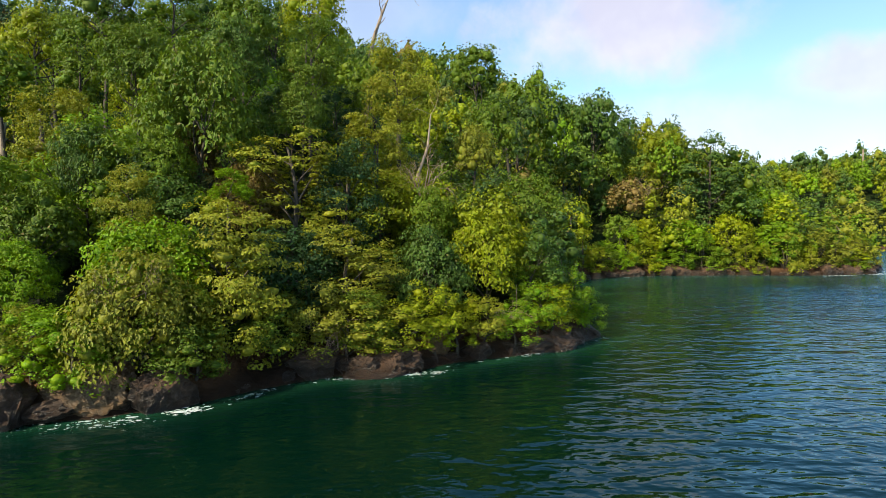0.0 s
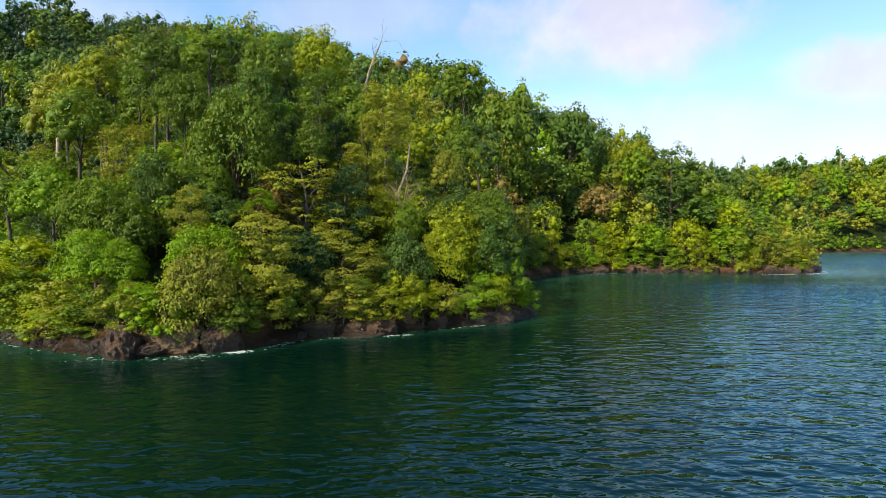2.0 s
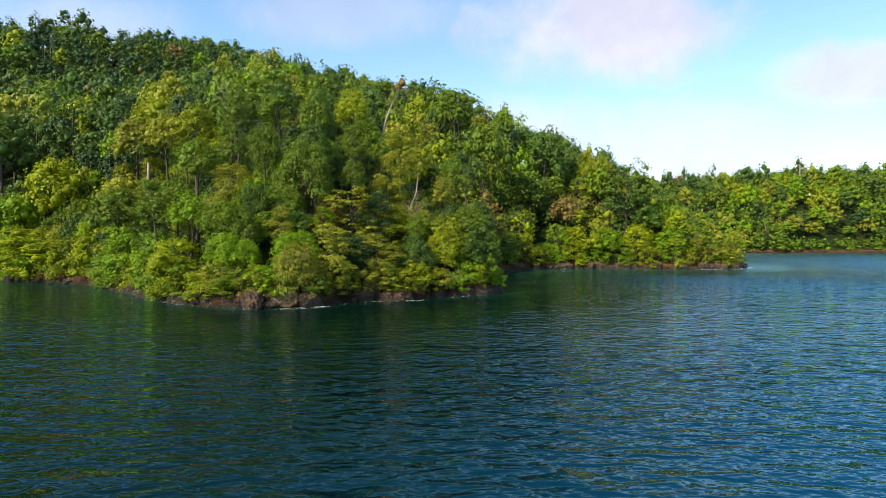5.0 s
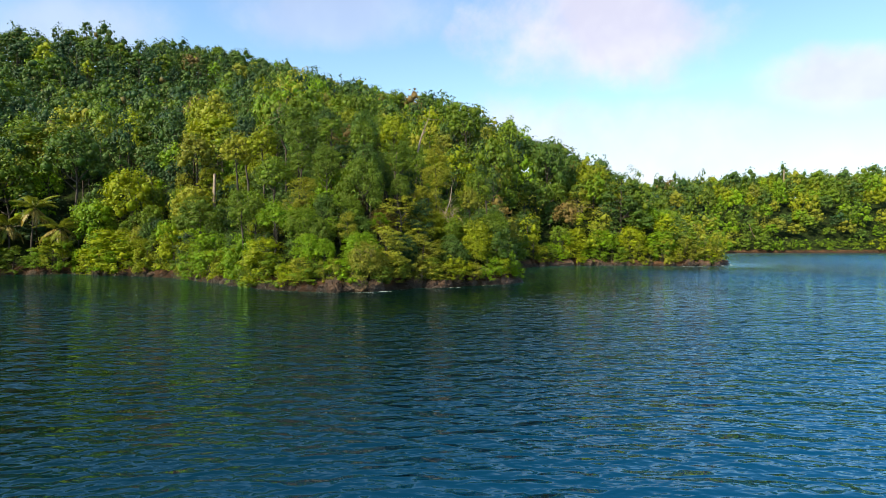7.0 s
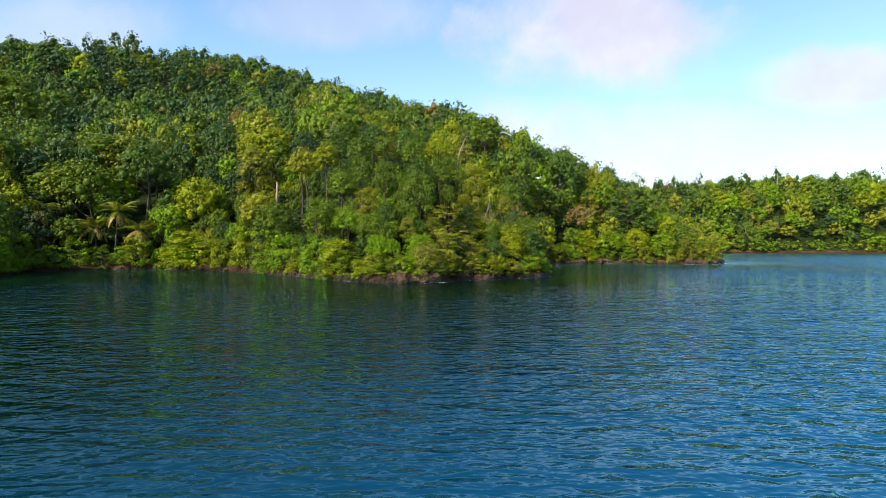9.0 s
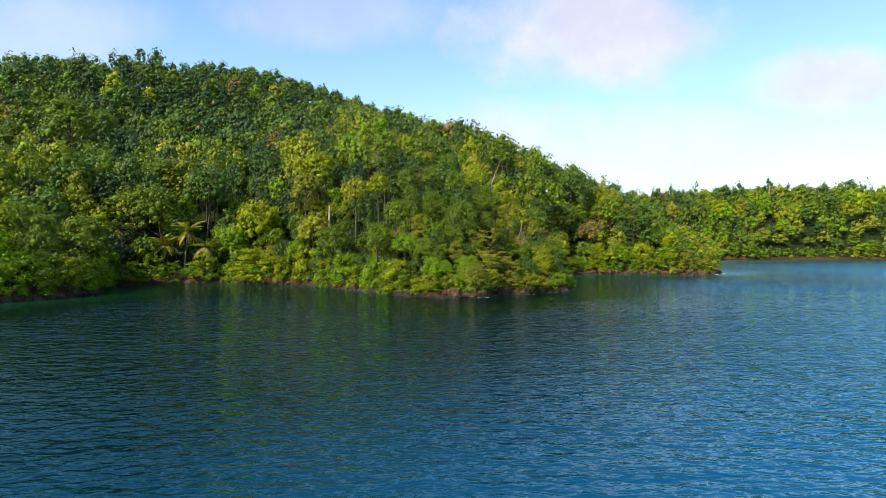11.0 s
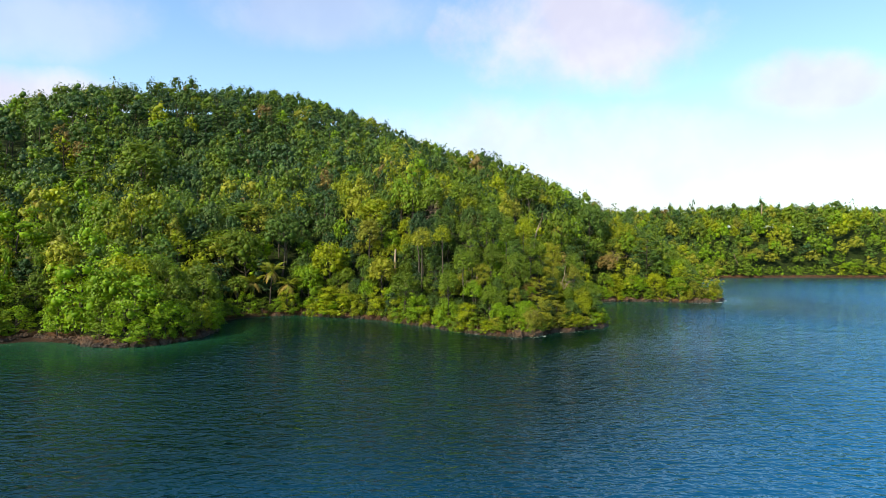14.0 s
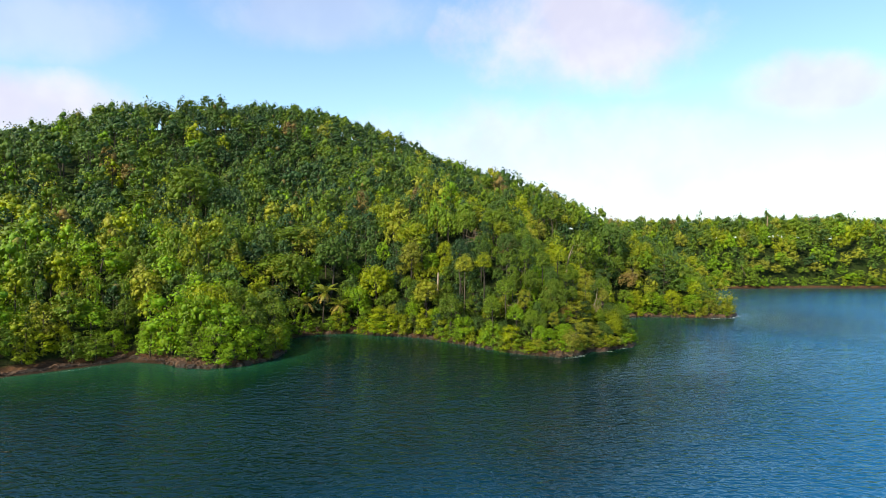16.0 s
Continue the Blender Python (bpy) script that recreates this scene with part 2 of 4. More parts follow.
COVE_SHORE = [(-900, 60), (-300, 14), (-150, -5), (-116, 0.5), (-110, 5), (-105, 9.3), (-99, 14), (-92, 12.3), (-86, 8.6), (-81.5, 7.3),
                  (-76, 9.6), (-71.5, 17), (-71.5, 26), (-75, 35), (-72, 42), (-66, 45.5), (-59.8, 46.8), (-55, 44.3), (-45, 40.6),
                  (-40, 38), (-34.5, 31.8), (-30, 28), (-24.5, 21.6), (-20.5, 18.4), (-14.5, 15.7), (-11.5, 16.6), (-9.6, 17.4),
                  (-8, 19.6)]
HEADLAND_SHORE = [(-5.3, 21.4), (-2.6, 21.6), (-0.8, 23.4), (4.6, 26.0), (7.4, 29.5), (6.5, 36), (8.5, 50), (12, 62),
                  (17, 70.5), (22, 74.5), (29, 76), (38, 76), (45, 73.6), (51, 73.4), (57, 75), (61.5, 81), (59, 91), (63, 112),
                  (80, 142), (103, 168), (121, 185), (133, 182), (157, 188), (180, 188), (205, 186), (245, 190), (310, 178), (430, 150),
                  (1400, 0), (1400, 1200), (-900, 1200)]
SHORE = np.array(COVE_SHORE + HEADLAND_SHORE, float)


def shore_distance(x, y):
    """Metres inland from the waterline; minus: out to sea."""
    a, c = SHORE, np.roll(SHORE, -1, 0)
    best = np.full(x.shape, 1e9)
    inside = np.zeros(x.shape, bool)
    for (ax, ay), (cx, cy) in zip(a, c):
        dx, dy = cx - ax, cy - ay
        k = np.clip(((x - ax) * dx + (y - ay) * dy) / (dx * dx + dy * dy), 0, 1)
        best = np.minimum(best, np.hypot(x - ax - k * dx, y - ay - k * dy))
        cross = (ay > y) != (cy > y)
        if dy != 0:
            inside ^= cross & (x < ax + (y - ay) * dx / dy)
    return np.where(inside, best, -best)


# heights of the tree tops over the land: ridge, spurs, hollows
NEAR_CROWNS = [(-152, 200, 102.7), (-121, 285, 111.5), (-195, 218, 93.0), (-46, 153, 66.5), (11, 134, 49.0), (24, 96, 27.4), (45, 92, 18.1),
                   (50, 111, 19.3), (172, 234, 44.8), (154, 276, 40.8), (-38, 48, 17.7), (-86, 144, 46.5), (-137, 158, 57.2), (-53, 57, 24.6),
                   (-28, 50, 26.4), (-111, 26, 17.0), (-73, 58, 23.0), (-138, 71, 34.0), (-120, 77, 31.0), (-100, 92, 36.4), (-81, 195, 66.8),
                   (-21, 26, 13.2)]
FAR_CROWNS = [(-11.5, 25, 11.8), (-3, 34, 13.9), (27, 92, 23.5), (-23, 34, 18.7), (-16, 117, 45.4), (-110, 370, 100.2),
                   (0, 260, 63.1), (90, 240, 21.3), (-312, 210, 91.7), (-260, 330, 80.1), (234, 228, 43.8), (300, 260, 37.1), (14, 78, 20.5),
                   (2, 85, 28.0), (-80, 12, 12.0), (420, 240, 41.9), (180, 340, 28.0), (-222, 150, 64.5), (-262, 205, 70.8), (230, 300, 38.7)]
CROWNS = np.array(NEAR_CROWNS + FAR_CROWNS, float)


def tree_height(d):
    return 6.5 + 6.5 * np.clip(d, 0, 25) / 25


def slope_up(d, x, y):
    a = 34 + 50 / (1 + np.exp((np.asarray(x, float) - 60) / 18))
    rise = a * (1 - np.exp(-np.maximum(d, 0) / (2.26 * a)))
    return rise - 0.35 * np.clip(np.asarray(y, float) - 320, 0, 140)


_d = shore_distance(CROWNS[:, 0], CROWNS[:, 1])
_rest = CROWNS[:, 2] - 1.15 * tree_height(_d) - slope_up(_d, CROWNS[:, 0], CROWNS[:, 1])


def ground(x, y, d=None):
    x, y = np.asarray(x, float), np.asarray(y, float)
    d = shore_distance(x, y) if d is None else d
    num, den = 0.0, 0.012
    for (cx, cy, _), r in zip(CROWNS, _rest):
        s = 14.0 + 0.10 * max(cy, 0)
        g = np.exp(-((x - cx) ** 2 + (y - cy) ** 2) / (2 * s * s))
        num, den = num + g * r, den + g
    lift = num / den * np.clip((d - 2) / 26, 0, 1)
    beach = np.exp(-((x + 108) ** 2 + (y - 8) ** 2) / 300) + np.exp(-((x + 74) ** 2 + (y - 38) ** 2) / 90)
    bank = 1.45 * (1 - 0.7 * np.minimum(beach, 1))
    step = bank * np.clip(d / 1.7, 0, 1) ** 0.7
    land = step + slope_up(np.maximum(d - 1.5, 0), x, y) + lift
    near = np.exp(-np.maximum(d - 1, 0) / 3)
    land = land + fbm(x, y, 0.35, 4, 3) * 2.0 * near * np.clip(d / 0.8, 0, 1) + fbm(x, y, 0.05, 3, 9) * 4 * (1 - near) + fbm(x, y, 1.3, 3, 5) * 0.7 * near
    sea = np.maximum(0.45 * d, -7 + 0.002 * d) + fbm(x, y, 0.4, 3, 7) * np.clip(-d, 0, 1) * 0.8
    return np.where(d > 0, np.maximum(land, 0.02), np.minimum(sea, -0.0))


def mesh_of(name, verts, faces, mat=None, smooth=False):
    """A mesh from arrays; faces all with the same number of corners."""
    me = bpy.data.meshes.new(name)
    verts, faces = np.asarray(verts, np.float32), np.asarray(faces, np.int32)
    k = faces.shape[1]
    me.vertices.add(len(verts))
    me.vertices.foreach_set("co", verts.ravel())
    me.loops.add(faces.size)
    me.loops.foreach_set("vertex_index", faces.ravel())
    me.polygons.add(len(faces))
    me.polygons.foreach_set("loop_start", np.arange(0, faces.size, k, dtype=np.int32))
    me.polygons.foreach_set("use_smooth", np.full(len(faces), smooth))
    me.update(calc_edges=True)
    if mat:
        me.materials.append(mat)
    return me


def lines(lo, hi, step, far, grow=1.35):
    """Grid lines: even between lo and hi, wider and wider out to far on both sides."""
    mid = list(np.arange(lo, hi, step))
    up, s = [hi], step
    while up[-1] < far:
        s = min(s * grow, 400)
        up.append(up[-1] + s)
    down, s = [lo], step
    while down[-1] > -far:
        s = min(s * grow, 400)
        down.append(down[-1] - s)
    return np.array(down[:0:-1] + mid + up)


def sheet(xs, ys, z):
    gx, gy = np.meshgrid(xs, ys, indexing="xy")
    v = np.stack([gx, gy, z], -1).reshape(-1, 3)
    i = np.arange(len(xs) * len(ys)).reshape(len(ys), len(xs))
    f = np.stack([i[:-1, :-1], i[:-1, 1:], i[1:, 1:], i[1:, :-1]], -1).reshape(-1, 4)
    return v, f


gx_lines = lines(-122, 70, 0.75, 3400)
gy_lines = np.concatenate([lines(-2, 96, 0.75, 3400, 1.12)])
GX, GY = np.meshgrid(gx_lines, gy_lines, indexing="xy")
v, f = sheet(gx_lines, gy_lines, ground(GX, GY))
land = new("ground", mesh_of("ground", v, f, GROUND, True))
tagged(land, "steep forest floor of leaf litter with a red-brown rocky bank", "ground", kind="structure")

wx, wy = lines(-125, 75, 1.6, 4300), lines(-110, 100, 1.6, 4300, 1.2)
WX, WY = np.meshgrid(wx, wy, indexing="xy")
v, f = sheet(wx, wy, np.zeros_like(WX))
sea_mesh = mesh_of("water", v, f, WATER, True)
sd = shore_distance(WX, WY)
reach = 0.55 + 11 * np.exp(-((WX + 98) ** 2 + (WY - 2) ** 2) / 900) + 4 * np.exp(-((WX + 62) ** 2 + (WY - 36) ** 2) / 700) + 13 * np.exp(-((WX - 22) ** 2 + (WY - 64) ** 2) / 520)
at = sea_mesh.attributes.new("shallow", "FLOAT", "POINT")
at.data.foreach_set("value", np.exp(-np.maximum(-sd, 0) / reach).astype(np.float32).ravel())
off = np.maximum(-sd, 0)


def eased(a, lo, hi):
    k = np.clip((a - lo) / (hi - lo), 0, 1)
    return k * k * (3 - 2 * k)


# where sky reflection is painted into the water colour: offshore, right and south
at = sea_mesh.attributes.new("sea_sky_sheen", "FLOAT", "POINT")
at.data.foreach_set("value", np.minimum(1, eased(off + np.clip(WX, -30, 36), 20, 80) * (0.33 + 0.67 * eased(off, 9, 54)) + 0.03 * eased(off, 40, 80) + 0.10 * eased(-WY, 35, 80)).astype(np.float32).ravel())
at = sea_mesh.attributes.new("wind", "FLOAT", "POINT")
at.data.foreach_set("value", (0.40 + 0.60 * eased(off, 5, 26)).astype(np.float32).ravel())
at = sea_mesh.attributes.new("ruffled", "FLOAT", "POINT")          # ripples too fine to tell apart, out in the wide bay
at.data.foreach_set("value", (0.02 + 0.16 * eased(WY + 0.5 * WX, 40, 130) + 0.07 * eased(-off, -14, -2)).astype(np.float32).ravel())
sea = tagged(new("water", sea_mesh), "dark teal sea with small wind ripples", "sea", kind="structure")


# ---------------------------------------------------------------- trees: how they are made
def part(name, me, parent, label="", at_=None):
    ob = new(name, me)
    ob.parent = parent
    if at_ is not None:
        ob.matrix_basis = at_
    return tagged(ob, label)


def unit(a):
    return a / np.maximum(np.linalg.norm(a, axis=-1, keepdims=True), 1e-9)


def puffs(rng, clumps, each):
    """Breaks every clump into smaller tufts over its upper side."""
    cl = np.repeat(np.asarray(clumps, float), each, 0)
    n_ = len(cl)
    s = unit(rng.normal(size=(n_, 3)) + [0, 0, 0.25])
    k = rng.uniform(0.42, 0.66, n_)
    rad = np.stack([cl[:, 3], cl[:, 3], cl[:, 4]], -1)
    at_ = cl[:, :3] + s * rad * rng.uniform(0.58, 0.82, (n_, 1))
    return np.concatenate([at_, (cl[:, 3] * k)[:, None], (cl[:, 4] * k * rng.uniform(0.75, 1.1, n_))[:, None]], 1)


def leaves(rng, clumps, count, length, width, hang=0.35, loose=0.32, under=0.25, domed=0.65):
    """Folded diamond leaves over the skins of the clumps (x, y, z, radius, half height)."""
    clumps = np.asarray(clumps, float)
    wgt = clumps[:, 3] * (clumps[:, 3] + clumps[:, 4])
    c = clumps[rng.choice(len(clumps), count, p=wgt / wgt.sum())]
    s = unit(rng.normal(size=(count, 3)))
    s[:, 2] = np.where(rng.random(count) > under, np.abs(s[:, 2]), s[:, 2])
    rad = np.stack([c[:, 3], c[:, 3], c[:, 4]], -1)
    p = c[:, :3] + s * rad * (0.74 + 0.34 * rng.random((count, 1)))
    dome = unit((p - [0, 0, 4.6]) * [1.0, 1.0, 0.8])
    nrm = unit(0.75 * unit(s / rad) + domed * dome + np.array([0, 0, 0.25]) + rng.normal(size=(count, 3)) * loose)
    ax = s * [0.8, 0.8, 0.2] + rng.normal(size=(count, 3)) * 0.6 - np.array([0, 0, hang])
    ax = unit(ax - (ax * nrm).sum(-1, keepdims=True) * nrm)
    sd_ = np.cross(nrm, ax)
    k = (0.6 + 0.7 * rng.random((count, 1)))
    L, W = length * k, width * k
    v = np.stack([p - ax * L * 0.5, p + sd_ * W * 0.5 + nrm * W * 0.12, p + ax * L * 0.5 - nrm * L * 0.12, p - sd_ * W * 0.5 + nrm * W * 0.12], 1)
    return v.reshape(-1, 3), np.arange(4 * count).reshape(-1, 4)


def blades(rng, clumps, count, length, width):
    """Small pointed leaf sprays, one triangle each, for woods seen from afar."""
    v4, _ = leaves(rng, clumps, count, length, width, 0.3, 0.15, 0.22, 0.55)
    v4 = v4.reshape(-1, 4, 3)
    v3 = np.stack([v4[:, 1], v4[:, 2], v4[:, 3]], 1)
    flip = rng.random(count) < 0.4
    v3[flip] = np.stack([v4[:, 1], v4[:, 0], v4[:, 3]], 1)[flip]
    return v3.reshape(-1, 3), np.arange(3 * count).reshape(-1, 3)


def tube(points, radii, sides=6):
    """A tapered limb along points."""
    pts, radii = np.asarray(points, float), np.asarray(radii, float)
    ahead_ = unit(np.gradient(pts, axis=0))
    ref = np.where(np.abs(ahead_[:, 2:3]) > 0.9, [[1.0, 0, 0]], [[0, 0, 1.0]])
    a = unit(np.cross(ahead_, ref))
    b_ = np.cross(ahead_, a)
    ang = np.linspace(0, 2 * np.pi, sides, endpoint=False)
    ring = (pts[:, None] + radii[:, None, None] * (np.cos(ang)[None, :, None] * a[:, None] + np.sin(ang)[None, :, None] * b_[:, None])).reshape(-1, 3)
    f = []
    for i in range(len(pts) - 1):
        for j in range(sides):
            f.append((i * sides + j, i * sides + (j + 1) % sides, (i + 1) * sides + (j + 1) % sides, (i + 1) * sides + j))
    return ring, np.array(f)


def joined(pieces):
    vs, fs, k = [], [], 0
    for v_, f_ in pieces:
        vs.append(v_)
        fs.append(f_ + k)
        k += len(v_)
    return np.concatenate(vs), np.concatenate(fs)


def bent(rng, a, c, sag=0.1, steps=4):
    a, c = np.asarray(a, float), np.asarray(c, float)
    k = np.linspace(0, 1, steps + 1)[:, None]
    side = rng.normal(size=3) * sag * np.linalg.norm(c - a)
    return a + (c - a) * k + side * np.sin(np.pi * k)


def clumps_for(style, rng):
    """Clumps of a crown for a tree 10 m high and about 4 m in radius."""
    out = []
    if style == "round":
        for i in range(40):                    # a broad dome, evenly billowed
            u = (i + 0.5) / 40 * 1.28 - 0.28
            a = i * 2.39996 + rng.uniform(-0.45, 0.45)
            q, r = math.sqrt(max(0.05, 1 - u * u)), rng.uniform(0.95, 1.55)
            k = rng.uniform(0.80, 1.05)
            out.append((math.cos(a) * q * 2.9 * k, math.sin(a) * q * 2.9 * k, 5.5 + u * 3.3 * k, r, r * rng.uniform(0.65, 0.9)))
    elif style == "layered":
        for tier in range(8):
            z = 2.2 + tier * 0.97
            reach_ = 3.5 * math.sqrt(max(0.05, 1 - ((z - 4.2) / 5.9) ** 2))
            for _ in range(8 if tier < 6 else 4):
                a, q = rng.uniform(0, 2 * np.pi), reach_ * math.sqrt(rng.uniform(0.25, 1))
                r = rng.uniform(0.85, 1.45)
                out.append((math.cos(a) * q, math.sin(a) * q, z + rng.uniform(-0.35, 0.35) - 0.05 * q, r, r * 0.55))
    elif style == "dense":
        for _ in range(34):
            z = rng.uniform(1.2, 9.0)
            reach_ = 3.3 * math.sqrt(max(0.08, 1 - ((z - 4.5) / 5.4) ** 2))
            a, q = rng.uniform(0, 2 * np.pi), 0.92 * reach_ * math.sqrt(rng.uniform(0.4, 1))
            r = rng.uniform(0.95, 1.6)
            out.append((math.cos(a) * q, math.sin(a) * q, z, r, r * rng.uniform(0.6, 1.0)))
    else:                                      # shrub: broad, leafy to the ground
        for _ in range(26):
            z = rng.uniform(0.8, 9.0)
            reach_ = 3.6 * math.sqrt(max(0.08, 1 - ((z - 2.5) / 7.4) ** 2))
            a, q = rng.uniform(0, 2 * np.pi), reach_ * math.sqrt(rng.uniform(0.3, 1))
            r = rng.uniform(0.7, 1.4)
            out.append((math.cos(a) * q, math.sin(a) * q, z, r, r * rng.uniform(0.9, 1.5)))
    return out


_g = (1 + 5 ** 0.5) / 2
ICO_V = unit(np.array([(-1, _g, 0), (1, _g, 0), (-1, -_g, 0), (1, -_g, 0), (0, -1, _g), (0, 1, _g), (0, -1, -_g), (0, 1, -_g),
                       (_g, 0, -1), (_g, 0, 1), (-_g, 0, -1), (-_g, 0, 1)], float))
ICO_F = np.array([(i, j, k) for i in range(12) for j in range(i + 1, 12) for k in range(j + 1, 12)
                  if max(np.linalg.norm(ICO_V[i] - ICO_V[j]), np.linalg.norm(ICO_V[j] - ICO_V[k]), np.linalg.norm(ICO_V[i] - ICO_V[k])) < 1.1])
for _t in ICO_F:
    if np.cross(ICO_V[_t[1]] - ICO_V[_t[0]], ICO_V[_t[2]] - ICO_V[_t[0]]) @ ICO_V[_t[0]] < 0:
        _t[1], _t[2] = _t[2], _t[1]


def cores(rng, clumps, size=0.70):
    """The close inner foliage that fills each clump."""
    vs_, fs_ = [], []
    for i, (x, y, z, r, h) in enumerate(clumps):
        shape = 1 + rng.uniform(-0.2, 0.2, (12, 1))
        turn = np.array(Euler(tuple(rng.uniform(0, 6.28, 3))).to_matrix())
        vs_.append((ICO_V @ turn) * shape * [r * size, r * size, h * size] + [x, y, z])
        fs_.append(ICO_F + 12 * i)
    return np.concatenate(vs_), np.concatenate(fs_)


def crown_mesh(lv, co, mat):
    """Leaves and inner foliage as one mesh; the inner foliage is shaded smooth."""
    (v1, f1), (v2, f2) = lv, co
    t1 = f1 if f1.shape[1] == 3 else np.concatenate([f1[:, [0, 1, 2]], f1[:, [0, 2, 3]]], 1).reshape(-1, 3)
    me_ = mesh_of("crown", np.concatenate([v1, v2]), np.concatenate([t1, f2 + len(v1)]), mat)
    me_.polygons.foreach_set("use_smooth", np.r_[np.zeros(len(t1), bool), np.ones(len(f2), bool)])
    return me_


STYLES = ("round", "layered", "dense", "shrub")
DETAIL = {"near": (8200, 0.25, 0.155), "middle": (4600, 0.35, 0.24), "mid": (2400, 0.46, 0.32)}
DEPTH = {"round": 3.1, "layered": 3.8, "dense": 4.5, "shrub": 5.0}        # half height of the pattern crowns


def wood_of(style, rng, cl, sides=6):
    top = {"round": 5.6, "layered": 8.5, "dense": 6.5, "shrub": 3.0}[style]
    base = bent(rng, (0, 0, -0.8), (rng.uniform(-0.4, 0.4), rng.uniform(-0.4, 0.4), top), 0.05, 6)
    pieces = [tube(np.concatenate([[(0, 0, -30.0)], base]), np.r_[0.25, np.linspace(0.22, 0.08, 7)], sides)]
    for c in cl[:: 3 if len(cl) < 30 else 4]:
        k = int(np.clip((c[2] - 1.5) / top * 6, 1, 6))
        limb = bent(rng, base[k], c[:3], 0.10, 4)
        pieces.append(tube(limb, np.linspace(0.085, 0.02, 5), max(4, sides - 2)))
    return joined(pieces)


def tree_kind(style, detail, seed, bark=None):
    """One tree with its trunk and crown, 10 m high; copies are scaled."""
    rng = np.random.default_rng(seed)
    cl = clumps_for(style, rng)
    count, length, width = DETAIL[detail]
    fine = puffs(rng, cl, 6 if style != "layered" else 4)
    if detail != "near":
        lv = blades(rng, fine, count, length, width)
    elif style == "layered":
        lv = leaves(rng, fine, int(count * 1.05), length * 0.9, width * 0.85, 0.15, 0.30, 0.12)
    elif style == "shrub":
        lv = leaves(rng, fine, count, length * 1.1, width, 0.7, 0.5, 0.45)
    elif style == "dense":
        lv = leaves(rng, fine, count, length, width, 0.55, 0.45, 0.4)
    else:
        lv = leaves(rng, fine, count, length, width)
    root = bpy.data.objects.new("tree", None)
    scene.collection.objects.link(root)
    part("trunk", mesh_of("trunk", *wood_of(style, rng, cl, 6 if detail == "near" else 5), bark or BARK, True), root)
    part("crown", crown_mesh(lv, cores(rng, cl[::2], 0.34 if detail == "near" else 0.50 if style != "shrub" else 0.42), LEAF), root)
    return root


TREE_R = 4.1                                   # radius of the pattern trees' crowns
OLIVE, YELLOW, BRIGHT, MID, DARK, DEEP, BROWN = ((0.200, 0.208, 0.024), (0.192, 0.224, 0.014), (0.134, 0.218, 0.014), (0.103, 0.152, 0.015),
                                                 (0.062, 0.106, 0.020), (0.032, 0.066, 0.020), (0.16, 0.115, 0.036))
WORDS = {OLIVE: "pale olive", YELLOW: "sunlit yellow-green", BRIGHT: "bright green", MID: "mid-green", DARK: "dark green", DEEP: "deep green", BROWN: "rusty brown"}
SHAPES = {"round": "broadleaf tree with a billowing crown", "layered": "tree with foliage in flat tiers",
          "dense": "broadleaf tree leafy to its foot", "shrub": "bushy shrub"}
kinds = {}
used = set()


def plant(style, detail, x, y, z, radius, height, tint, turn, variant=0, where="on the forested slope", group="hillside trees", deep=None):
    """Sets one tree of a kind on the ground at x, y."""
    key = (style, detail, variant)
    if key not in kinds:
        kinds[key] = tree_kind(style, detail, 11 + 7 * STYLES.index(style) + 101 * variant + {"near": 0, "middle": 31, "mid": 53}[detail])
    m = Matrix.LocRotScale((x, y, z), Euler((0, 0, turn)), (radius / TREE_R, radius / TREE_R, height / 10.0))
    if key in used:
        root = copy_thing(kinds[key], m)
    else:
        used.add(key)
        root = kinds[key]
        root.matrix_basis = Matrix.Identity(4)
    root.matrix_basis = m
    jit = 0.85 + 0.3 * random.random()
    deep = deep or min(height * 0.5, radius * {"round": 0.98, "layered": 0.95, "dense": 1.25}.get(style, 1.2))
    s = max(0.26, min(1.6, deep * 10.0 / (height * DEPTH[style])))       # crowns keep their shape on tall trunks
    for c in root.children:
        c.matrix_basis = Matrix.Translation((0, 0, 10 - 10 * s)) @ Matrix.Diagonal((1, 1, s, 1))
        c.color = (tint[0] * jit, tint[1] * jit, tint[2], 1)
    root.name = "shrub" if style == "shrub" else "tree"
    return tagged(root, f"{WORDS[tint]} {SHAPES[style]} {where}", "shrub" if style == "shrub" else "tree", group)


